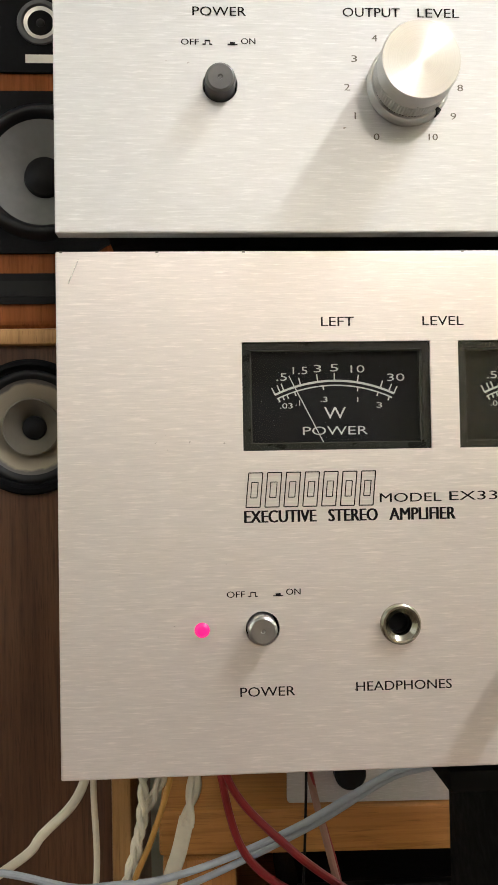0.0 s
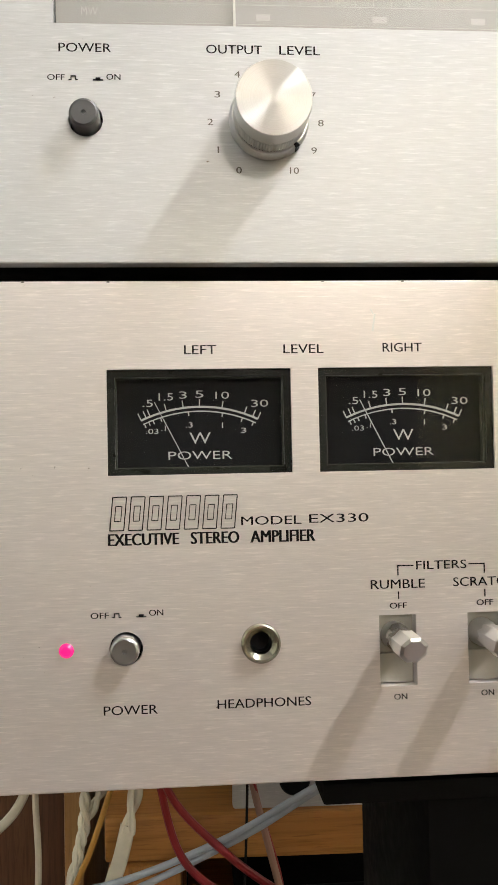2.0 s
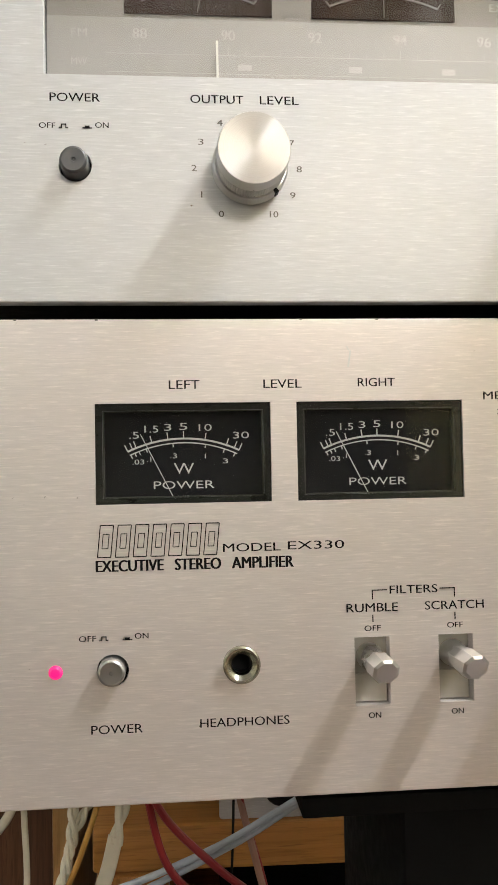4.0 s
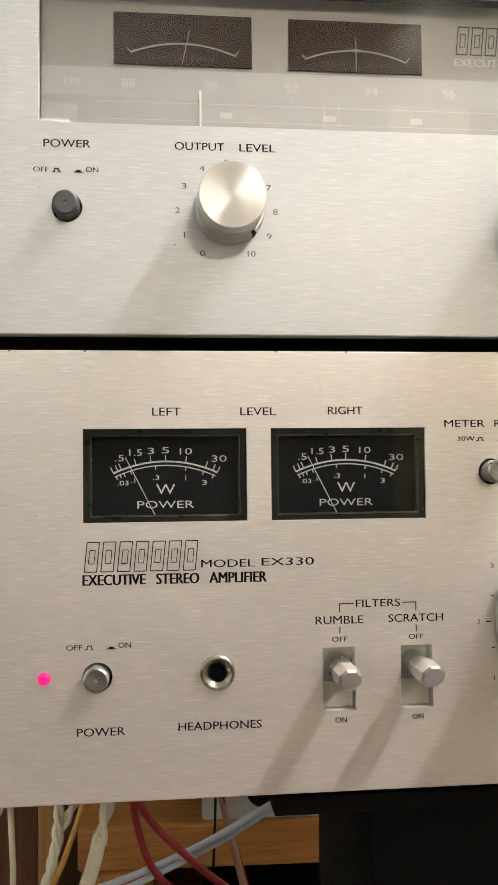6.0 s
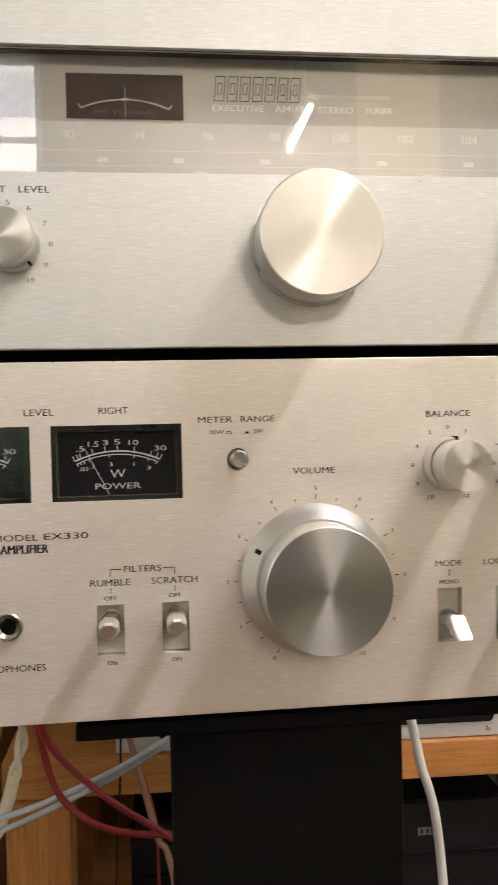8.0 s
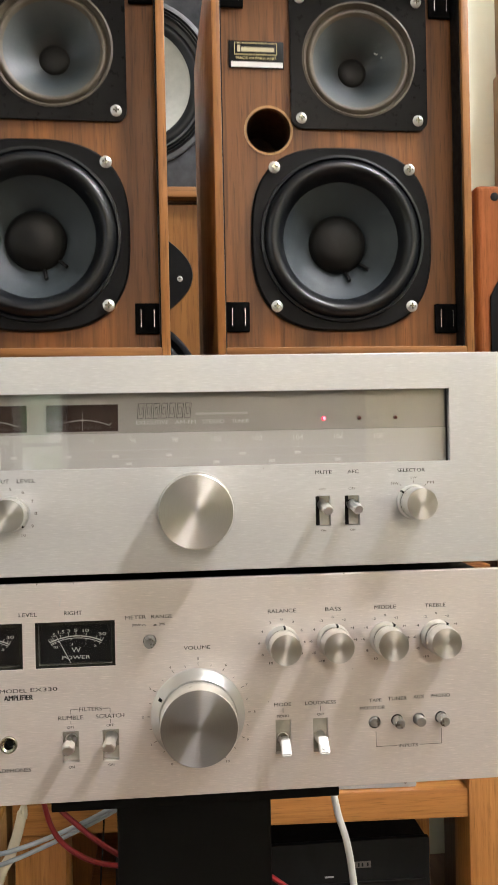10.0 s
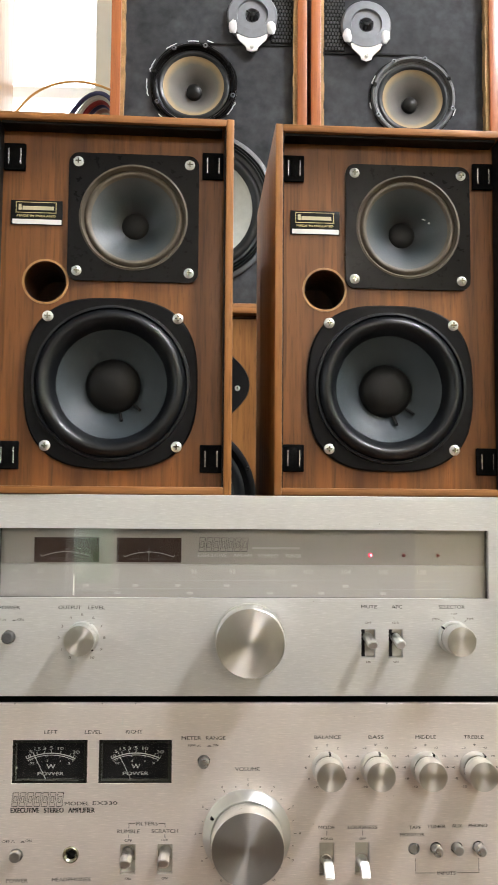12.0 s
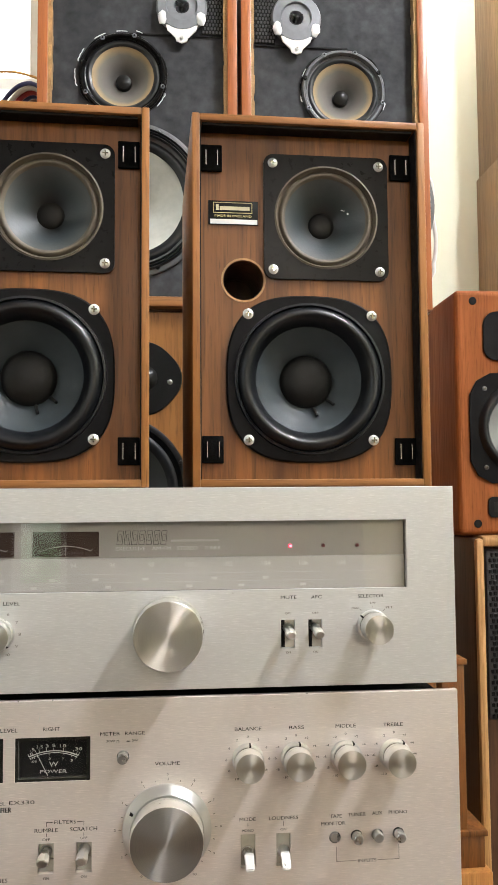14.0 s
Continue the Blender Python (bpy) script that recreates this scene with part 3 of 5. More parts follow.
def screw(x, z, y, r, parent, material=None):
    bm = lathe([(0, -0.0022), (r * 0.55, -0.0020), (r, -0.0006), (r, 0)], (x, y, z), 20)
    s = part("screw", bm, material or SCREW, parent)
    c = box(x - r * 0.55, x + r * 0.55, y - 0.0024, y - 0.0016, z - r * 0.13, z + r * 0.13)
    box(x - r * 0.13, x + r * 0.13, y - 0.00242, y - 0.0016, z - r * 0.55, z + r * 0.55, 0, c)
    part("screw_cross", c, NICKEL, s)
    return s


def super_shape(n):
    return lambda a, r: 1.0 / (abs(math.cos(a)) ** n + abs(math.sin(a)) ** n) ** (1 / n)


def squeeze(a, r):
    return super_shape(2.8)(a, r) if r > 0.0595 else 1.0


# ---- the pair of small teak loudspeakers on the tuner ----
def teak_speaker():
    x0, x1, z0, z1, yf, yb = 0.2352, 0.4172, 0.9137, 1.1990, 0.012, 0.215
    t = 0.0058
    s = thing("bookshelf_loudspeaker", ((x0 + x1) / 2, 0.11, z0), "teak veneer loudspeaker without its grille, standing on the tuner", "loudspeaker", "teak loudspeakers on the tuner")
    part("side_panel", box(x0, x0 + t, yf, yb, z0, z1, 0.0008), TEAK_EDGE, s)
    part("side_panel", box(x1 - t, x1, yf, yb, z0, z1, 0.0008), TEAK_EDGE, s)
    part("top_panel", box(x0 + t, x1 - t, yf + 0.0003, yb, z1 - t, z1 - 0.0002, 0.0006), TEAK_EDGE_X, s)
    part("bottom_panel", box(x0 + t, x1 - t, yf + 0.0003, yb, z0 + 0.0002, z0 + t, 0.0006), TEAK_EDGE_X, s)
    part("back_panel", box(x0 + t, x1 - t, yb - 0.01, yb - 0.002, z0 + t, z1 - t), BLACK, s)
    yq = 0.030
    baf = part("baffle", box(x0 + t, x1 - t, yq, yq + 0.012, z0 + t, z1 - t), TEAK, s)
    c = bmesh.new()
    o = base_of(s)
    for cx, cz, r in ((0.2757, 1.0745, 0.0158), (0.3415, 1.1255, 0.040), (0.3275, 0.9985, 0.056)):
        lathe([(0, -0.01), (r, -0.01), (r, 0.03), (0, 0.03)], (cx - o.x, yq - o.y, cz - o.z), 48, c)
    cut(baf, c)
    # black strips stand in for the shade along the recess edges
    part("gap_strip", box(x0 + t, x0 + t + 0.0010, yf + 0.003, yq, z0 + t, z1 - t), BLACK, s)
    part("gap_strip", box(x1 - t - 0.0009, x1 - t, yf + 0.003, yq, z0 + t, z1 - t), BLACK, s)
    part("gap_strip", box(x0 + t + 0.002, x1 - t - 0.0030, yf + 0.004, yq, z1 - t - 0.002, z1 - t), BLACK, s)
    # reflex port
    pr = part("reflex_port", lathe([(0.0158, 0.003), (0.0158, -0.0008), (0.0174, -0.0008), (0.0174, 0.0)], (0.2757, yq, 1.0745), 48), OAK, s, "bare card port tube")
    part("port_tube", lathe([(0.0158, 0.003), (0.0158, 0.06), (0, 0.06)], (0.2757, yq, 1.0745), 32), WALNUT, pr)
    # tweeter
    tw = part("tweeter", plate(round_rect(0.3415, 1.1255, 0.0995, 0.0995, 0.008), yq - 0.0028, yq - 0.0003), GLOSS_BLACK, s, "square black tweeter plate")
    c = bmesh.new()
    lathe([(0, -0.02), (0.0402, -0.02), (0.0402, 0.02), (0, 0.02)], (0.3415 - o.x, yq - o.y, 1.1255 - o.z), 64, c)
    cut(tw, c)
    at = (0.3415, yq, 1.1255)
    part("tweeter_rim", lathe([(0.0414, -0.0032), (0.0400, -0.0036), (0.0388, -0.0012), (0.0378, 0.0005)], at), EDGE_BROWN, tw)
    part("tweeter_surround", ring_torus((0.0325, 0.0380), 0.0022, 0.0008, at), EDGE_BROWN, tw, "worn brownish paper edge")
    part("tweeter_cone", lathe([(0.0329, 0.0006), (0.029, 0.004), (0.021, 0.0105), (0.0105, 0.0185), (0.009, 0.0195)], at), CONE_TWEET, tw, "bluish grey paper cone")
    part("tweeter_dome", lathe([(0.0108, 0.0188), (0.0102, 0.0180), (0.0080, 0.0171), (0.0045, 0.0165), (0, 0.0163)], at, 40), CAP, tw)
    for sx in (-1, 1):
        for sz in (-1, 1):
            screw(0.3415 + sx * 0.0425, 1.1255 + sz * 0.0425, yq - 0.0026, 0.0039, tw)
    # woofer
    at = (0.3268, yq, 0.9974)
    wf = part("woofer", lathe([(0.0650, 0.0), (0.0650, -0.0030), (0.0638, -0.0042), (0.0585, -0.0042), (0.0575, -0.002)], at, 96, None, squeeze), BASKET, s, "black pressed steel woofer frame")
    part("woofer_gasket", lathe([(0.0592, -0.0042), (0.0588, -0.0062), (0.0570, -0.0066), (0.0562, -0.004)], at, 96), RUBBER, wf)
    roll = [(0.0574 - 0.0156 * i / 14, -0.0032 - 0.0082 * math.sin(math.pi * i / 14) + 0.0044 * i / 14) for i in range(15)]
    part("woofer_surround", lathe(roll, at, 96), RUBBER, wf, "black rubber roll surround")
    part("woofer_cone", lathe([(0.0424, 0.0006), (0.0410, 0.0022), (0.032, 0.0082), (0.020, 0.0150), (0.0195, 0.0155)], at, 80), CONE, wf, "dark grey paper cone")
    part("dust_cap", lathe([(0.0212, 0.0144), (0.0206, 0.0126), (0.0175, 0.0100), (0.0115, 0.0080), (0.005, 0.0072), (0, 0.0070)], at, 64), CAP, wf)
    for a in (-42, -75):
        d = Vector((math.cos(radians(a)), 0, math.sin(radians(a))))
        v = Vector(at)
        bm = cord([v + d * 0.0215 + Vector((0, 0.0128, 0)), v + d * 0.0250 + Vector((0, 0.0098, 0)), v + d * 0.0285 + Vector((0, 0.0082, 0))], 0.0013, 8)
        part("lead_wire", bm, BLACK, wf)
    for sx in (-1, 1):
        for sz in (-1, 1):
            screw(0.3275 + sx * 0.0488, 0.9985 + sz * 0.0488, yq - 0.0040, 0.0041, wf)
    # grille pads
    for px, pz in ((0.2512, 1.170), (0.4020, 1.168), (0.2515, 0.9425), (0.4025, 0.9410)):
        p = part("grille_pad", box(px - 0.0085, px + 0.0080, yq - 0.0035, yq - 0.0003, pz - 0.0105, pz + 0.0105, 0.0008), VELCRO, s, "black hook-and-loop pad")
        for k in (-0.0045, 0.0045):
            part("staple", box(px + k - 0.0003, px + k + 0.0003, yq - 0.0042, yq - 0.0034, pz - 0.006, pz + 0.006), CHROME, p)
    b = part("badge", box(0.2485, 0.2875, yq - 0.0012, yq - 0.0002, 1.1180, 1.1370, 0.0003), BLACK, s, "small black and gold maker's badge")
    yy = yq - 0.0012
    for q in ((0.2525, 0.2828, 1.1352, 1.1356), (0.2525, 0.2828, 1.1272, 1.1276), (0.2525, 0.2529, 1.1276, 1.1352), (0.2824, 0.2828, 1.1276, 1.1352)):
        bar(*q, yy, GOLD, b, "gold_line")
    bar(0.2545, 0.2567, 1.1293, 1.1338, yy, BADGE_PALE, b, "pale_bar")
    bar(0.2574, 0.2808, 1.1295, 1.1324, yy, BADGE_PALE, b, "pale_bar")
    lettering("MADE IN ENGLAND", 0.2535, 0.2822, 1.1240, 1.1258, yy, GOLD, b)
    bar(0.2500, 0.2868, 1.1185, 1.1222, yy, PAPER, b, "white_strip")
    return s


right_k = teak_speaker()
left_k = pose(right_k.location.x - 0.2165, right_k.location.y - 0.0115, right_k.location.z, 0, 0, 2.4)
copy_thing(right_k, left_k)
for q in right_k.children:
    if q.name.startswith("tweeter"):
        marks = rod2d((0.3565, 1.1372), (0.3590, 1.1362), 0.0006, 0.0412, bmesh.new())
        rod2d((0.3590, 1.1362), (0.3600, 1.1378), 0.0006, 0.0408, marks)
        rod2d((0.3612, 1.1330), (0.3632, 1.1345), 0.0014, 0.0396, marks)
        part("chalk_mark", marks, GLUE, q, "faint pale marks on the cone")
right_k.rotation_euler = (0, 0, radians(1.7))
right_k.location.x -= 0.0015


# ---- tall cabinets behind ----
def round_driver(at, r, parent, name, cone, cone_r, cap_r, frame=BASKET, bolts=6, phase=0.3, depth=0.03):
    d = part(name, lathe([(r, 0), (r, -0.004), (r * 0.97, -0.006), (cone_r * 1.16, -0.006), (cone_r * 1.1, -0.001), (cone_r, 0.001)], at, 72), frame, parent)
    part("surround", ring_torus((cone_r * 0.9, cone_r * 1.1), cone_r * 0.045, 0.0008, at, 72), RUBBER, d)
    part("cone", lathe([(cone_r * 0.91, 0.001), (cone_r * 0.6, depth * 0.45), (cap_r * 0.95, depth)], at, 72), cone, d)
    part("dust_cap", lathe([(cap_r * 1.06, depth), (cap_r * 0.95, depth * 0.72), (cap_r * 0.5, depth * 0.58), (0, depth * 0.54)], at, 40), CAP, d)
    for i in range(bolts):
        a = phase + 2 * math.pi * i / bolts
        rr = (r + cone_r * 1.16) / 2
        here = (at[0] + rr * math.cos(a), at[1], at[2] + rr * math.sin(a))
        b = part("bolt", lathe([(0.0014, -0.0068), (0.0016, -0.0078), (0.0026, -0.0076), (0.0032, -0.006)], here, 14), GREY_RING if i % 3 else BLACK, d)
        part("bolt_recess", lathe([(0, -0.0070), (0.0015, -0.0070)], here, 10), BLACK, b)
    return d


def tall_cabinet(x0, x1, flip, mid, tweet, wx, label, ring_mat, bolts, shreds):
    s = thing("tall_loudspeaker", ((x0 + x1) / 2, 0.6, 1.153), label, "loudspeaker", "tall loudspeakers without grilles")
    z0, z1, yf, yb = 1.1525, 1.66, 0.452, 0.76
    t = 0.013
    part("side_panel", box(x0, x0 + t, yf, yb, z0, z1, 0.001), CHERRY, s)
    part("side_panel", box(x1 - t, x1, yf, yb, z0, z1, 0.001), CHERRY, s)
    part("bottom_panel", box(x0 + t, x1 - t, yf + 0.0005, yb, z0 + 0.0003, z0 + t, 0.001), TEAK_EDGE_X, s)
    part("top_panel", box(x0 + t, x1 - t, yf + 0.0005, yb, z1 - t, z1, 0.001), TEAK_EDGE_X, s)
    part("back_panel", box(x0 + t, x1 - t, yb - 0.012, yb - 0.001, z0 + t, z1 - t), BLACK, s)
    raw = [(x0 + t, x0 + t + 0.0045), (x1 - t - 0.0045, x1 - t)]
    for a, b in raw:
        bm = bmesh.new()
        n = 40
        for i in range(n):
            za, zb = z0 + t + (z1 - z0 - 2 * t) * i / n, z0 + t + (z1 - z0 - 2 * t) * (i + 1) / n
            k = 0.0018 * noise.noise(Vector((a * 90, i * 0.7, 3)))
            box(a if a < (x0 + x1) / 2 else a + k, b + k if a < (x0 + x1) / 2 else b, yf + 0.004, 0.4685, za, zb, 0, bm)
        part("raw_edge", bm, PARTICLE, s, "chipped raw particle board edge", False)
    bore(part("baffle", box(x0 + t, x1 - t, 0.469, 0.481, z0 + t, z1 - t), CLOTH, s, "dark stained baffle", False), ((mid[0], mid[1], 0.0475), (wx, 1.297, 0.079)), 0.46, 0.49)
    y = 0.4685
    ring = [(mid[0] + k * math.cos(a), mid[1] + k * math.sin(a)) for a, k in ((2 * math.pi * i / 72, 0.0585 + 0.0032 * noise.noise(Vector((math.cos(i / 11.46) * 3, math.sin(i / 11.46) * 3, x0 * 40)))) for i in range(72))]
    bore(part("sealant_ring", plate(ring, y - 0.0022, y - 0.0002), GLOSS_BLACK, s, "smeared glossy black sealant", False), ((mid[0], mid[1], 0.0505),), y - 0.02, y + 0.02)
    round_driver((mid[0], y, mid[1]), 0.057, s, "midrange_driver", CONE_TAN, 0.0455, 0.0105, ring_mat, bolts, 0.5, 0.022)
    for a, span, rr in shreds:
        bm = bmesh.new()
        us = [radians(a + span * i / 6) for i in range(7)]
        pts = [(mid[0] + (rr + 0.0012 * math.sin(3 * i)) * math.cos(u), mid[1] + rr * math.sin(u)) for i, u in enumerate(us)]
        for p, q in zip(pts, pts[1:]):
            rod2d(p, q, 0.0011, y - 0.0026, bm)
        part("sealant_shred", bm, GLUE, s, "pale torn strip of sealant")
    round_driver((wx, y, 1.297), 0.1045, s, "woofer", CONE_PALE, 0.079, 0.022, MID_FRAME, 8, 0.39, 0.03)
    for r in (0.090, 0.0935, 0.097):
        part("corrugation", ring_torus((r - 0.002, r + 0.002), 0.003, -0.006, (wx, y, 1.297), 72, 6), RUBBER, s)
    tx, tz = tweet
    tw = part("tweeter", lathe([(0.034, 0), (0.034, -0.006), (0.032, -0.009), (0.021, -0.010), (0.020, -0.007), (0.010, -0.007), (0.008, 0.002), (0, 0.002)], (tx, y, tz), 64), GREY_RING, s, "grey ring tweeter with dried glue")
    part("phase_plug", lathe([(0, -0.011), (0.003, -0.010), (0.004, 0.0)], (tx, y, tz), 20), BLACK, tw)
    for a in (25, 145, 265):
        d = (math.cos(radians(a)), math.sin(radians(a)))
        part("tweeter_spoke", rod2d((tx + 0.003 * d[0], tz + 0.003 * d[1]), (tx + 0.010 * d[0], tz + 0.010 * d[1]), 0.0018, y - 0.0085, bmesh.new()), BLACK, tw)
    tab = [(tx - 0.021, tz - 0.027), (tx + 0.021, tz - 0.027), (tx + 0.019, tz - 0.034), (tx + 0.0085, tz - 0.044), (tx + 0.007, tz - 0.049), (tx, tz - 0.0515),
           (tx - 0.007, tz - 0.049), (tx - 0.0085, tz - 0.044), (tx - 0.019, tz - 0.034)]
    tb = part("bracket", plate(tab, y - 0.0085, y - 0.0065), PAPER, tw, "white painted metal bracket", False)
    part("bracket_bolt", lathe([(0, -0.003), (0.002, -0.003), (0.003, 0)], (tx, y - 0.0085, tz - 0.0445), 14), SATIN, tb)
    for sx in (-1, 1):
        bm = bmesh.new()
        bmesh.ops.create_icosphere(bm, subdivisions=3, radius=1)
        for v in bm.verts:
            k = 1 + 0.3 * noise.noise(v.co * 1.7 + Vector((sx, tx * 30, 0)))
            v.co = Vector((tx + sx * 0.0255 + v.co.x * 0.0062 * k, y - 0.0085 + v.co.y * 0.0028 * k, tz - 0.017 + v.co.z * 0.0095 * k))
        part("glue_blob", bm, GLUE, tw)
    # mesh patch beside the tweeter
    px0, px1 = (x1 - t - 0.034, x1 - t - 0.006) if not flip else (x0 + t + 0.006, x0 + t + 0.034)
    m = part("mesh_panel", box(px0, px1, y - 0.002, y, tz - 0.035, z1 - t - 0.02), BLACK, s, "perforated black panel")
    bm = bmesh.new()
    for i in range(6):
        for j in range(22):
            cx, cz = px0 + 0.003 + i * 0.0044 + (j % 2) * 0.0022, tz - 0.032 + j * 0.0052
            box(cx - 0.0013, cx + 0.0013, y - 0.0032, y - 0.002, cz - 0.0017, cz + 0.0017, 0, bm)
    tagged(part("mesh_relief", bm, FOAM, m, "", False), kind="stuff")
    part("panel_seam", box(x0 + t + 0.006 if flip else (x0 + x1) / 2 - 0.02, (x0 + x1) / 2 + 0.02 if flip else x1 - t - 0.006, y - 0.0016, y - 0.0003, tz - 0.0385, tz - 0.0365), BLACK, s)
    return s


tall_cabinet(0.045, 0.305, False, (0.154, 1.465), (0.232, 1.5605), 0.163, "tall cherry-edged loudspeaker with a bare dark baffle", GLOSS_BLACK, 8,
             ((84, 14, 0.0605), (112, 16, 0.061), (146, 18, 0.0612), (174, 22, 0.0625), (222, 14, 0.0620), (318, 20, 0.0610), (66, 8, 0.0640)))
tall_cabinet(0.3105, 0.563, True, (0.450, 1.4535), (0.386, 1.5515), 0.468, "tall cherry-edged loudspeaker with a bare dark baffle and grey midrange ring", MID_FRAME, 8,
             ((150, 12, 0.0590), (188, 8, 0.0592), (336, 10, 0.0592)))


def lower_cabinet(x0, x1, px, wx):
    s = thing("wooden_loudspeaker", ((x0 + x1) / 2, 0.6, 0.58), "warm brown wooden loudspeaker under a tall loudspeaker", "loudspeaker", "wooden loudspeakers on the board")
    part("cabinet_body", box(x0, x1, 0.512, 0.76, 0.5805, 1.150, 0.002), TEAK_EDGE, s)
    bore(part("front_baffle", box(x0 + 0.001, x1 - 0.001, 0.469, 0.512, 0.582, 1.1485, 0.001), TEAK_EDGE, s, "", False), ((wx, 0.915, 0.082),), 0.45, 0.511)
    part("top_strip", box(x0, x1, 0.466, 0.76, 1.1502, 1.1524), WALNUT, s)
    p = part("tweeter_plate", lathe([(0, -0.003), (0.038, -0.003), (0.0455, -0.003), (0.0465, 0.0)], (px, 0.469, 1.061), 64, None, lambda a, r: 1 + (0.035 * math.cos(4 * a) if r > 0.04 else 0)), BLACK, s)
    screw(px + 0.032, 1.056, 0.466, 0.0035, p)
    part("tweeter_dome", lathe([(0.016, -0.003), (0.0135, -0.006), (0.006, -0.010), (0, -0.011)], (px, 0.469, 1.061), 40), CAP, p)
    round_driver((wx, 0.469, 0.915), 0.098, s, "woofer", CONE_DARK, 0.078, 0.024, BASKET, 8, 0.39, 0.03)
    return s


lower_cabinet(0.045, 0.3055, 0.184, 0.143)
lower_cabinet(0.3105, 0.563, 0.43, 0.46)


# ---- cherry monitors on wooden floor speakers at both sides ----
def cherry_monitor(cx, z0):
    s = thing("cherry_loudspeaker", (cx, 0.75, z0), "cherry veneer bookshelf loudspeaker with black driver frames", "loudspeaker", "cherry loudspeakers")
    w, z1, y = 0.105, z0 + 0.385, 0.645
    wz = z0 + 0.166
    bore(part("cabinet_body", box(cx - w, cx + w, y, y + 0.27, z0, z1, 0.009, None, 4), MONITOR, s), ((cx, wz, 0.060),), y - 0.02, y + 0.035)
    for sx in (-1, 1):
        for z in (z1 - 0.018, z0 + 0.0175):
            bm = lathe([(0, -0.0012), (0.0042, -0.0012), (0.0062, -0.0008), (0.0064, 0.0002)], (cx + sx * 0.076, y, z), 24)
            part("peg_hole", bm, BLACK, s)
    cor = 0.034
    R = 0.086
    outline = []
    for sx, sz in ((1, 1), (-1, 1), (-1, -1), (1, -1)):
        c = [(cx + sx * R, wz + sz * (R - cor)), (cx + sx * (R - cor * 0.35), wz + sz * (R - cor * 0.35)), (cx + sx * (R - cor), wz + sz * R)]
        outline += c if sx * sz > 0 else c[::-1]
    f = part("woofer", plate(outline, y - 0.004, y - 0.0004), BASKET, s, "black octagonal woofer frame", False)
    bore(f, ((cx, wz, 0.060),), y - 0.02, y + 0.02)
    at = (cx, y - 0.004, wz)
    part("woofer_surround", ring_torus((0.056, 0.073), 0.008, 0.0, at, 72), RUBBER, f)
    part("woofer_cone", lathe([(0.057, -0.0008), (0.04, 0.008), (0.021, 0.018)], at, 72), CONE_MID, f, "grey cone")
    part("dust_cap", lathe([(0.0225, 0.0175), (0.0205, 0.012), (0.012, 0.008), (0, 0.0065)], at, 48), CAP, f)
    for sx in (-1, 1):
        for sz in (-1, 1):
            screw(cx + sx * 0.0615, wz + sz * 0.0615, y - 0.004, 0.0038, f, DARK_BUTTON)
    tz = z0 + 0.311
    t = part("tweeter", plate(round_rect(cx, tz, 0.122, 0.078, 0.022), y - 0.0035, y - 0.0004), BASKET, s, "black tweeter plate", False)
    part("tweeter_rim", lathe([(0.0245, -0.0008), (0.0235, -0.003), (0.019, -0.0036), (0.0175, -0.001)], (cx, y - 0.0035, tz + 0.014), 48), MID_FRAME, t)
    part("tweeter_dish", lathe([(0.0185, -0.0012), (0.0150, -0.0004), (0.0100, 0.0010), (0.0050, 0.0022)], (cx, y - 0.0035, tz + 0.014), 48), DISH, t, "silver dish")
    part("tweeter_plug", lathe([(0.0052, 0.0022), (0.0045, -0.0006), (0.0025, -0.0018), (0, -0.0021)], (cx, y - 0.0035, tz + 0.014), 24), CAP, t)
    bar(cx - 0.016, cx + 0.016, tz - 0.029, tz - 0.020, y - 0.0035, WHITE_PRINT, t, "printed_bar")
    p = part("port_slot", plate(round_rect(cx, z0 + 0.043, 0.118, 0.032, 0.008), y - 0.003, y - 0.0004), BLACK, s, "black slot port", False)
    part("port_mouth", box(cx - 0.05, cx + 0.05, y - 0.0036, y - 0.0028, z0 + 0.035, z0 + 0.051), CAP, p)
    return s


cherry_monitor(-0.125, 0.850)
cherry_monitor(0.765, 0.8455)

left_floor = thing("floor_loudspeaker", (-0.14, 0.75, 0), "dark walnut floor loudspeaker with a light oak frame, grille off", "loudspeaker")
for q in ((-0.245, -0.228, 0.0, 0.8497), (-0.060, -0.040, 0.0, 0.8497)):
    part("side_panel", box(q[0], q[1], 0.632, 0.92, q[2], q[3], 0.003), OAK, left_floor)
part("top_panel", box(-0.228, -0.060, 0.632, 0.92, 0.833, 0.8497, 0.003), OAK, left_floor)
bore(part("front_baffle", box(-0.228, -0.060, 0.646, 0.68, 0.0, 0.833), WALNUT, left_floor, "", False), ((-0.140, 0.748, 0.055),), 0.63, 0.70)
part("back_panel", box(-0.228, -0.060, 0.88, 0.91, 0.0, 0.833), BLACK, left_floor)
round_driver((-0.140, 0.645, 0.748), 0.071, left_floor, "woofer", CONE_BEIGE, 0.056, 0.013, BASKET, 4, 0.8, 0.022)
part("whizzer_cone", lathe([(0.0125, 0.0190), (0.021, 0.0085), (0.0290, 0.0002), (0.0302, 0.0006), (0.0222, 0.0100), (0.0128, 0.0205)], (-0.140, 0.645, 0.748), 64), WHIZZER, left_floor, "small dull inner cone")

right_floor = thing("floor_loudspeaker", (0.78, 0.75, 0), "light oak floor loudspeaker with a dark foam grille", "loudspeaker")
# left side in dark walnut colour for the shade on it; its front edge stays oak
part("side_panel", box(0.680, 0.694, 0.6462, 0.92, 0, 0.8410, 0.004), WALNUT, right_floor)
part("front_edging", box(0.680, 0.694, 0.632, 0.646, 0, 0.8410, 0.006), OAK, right_floor)
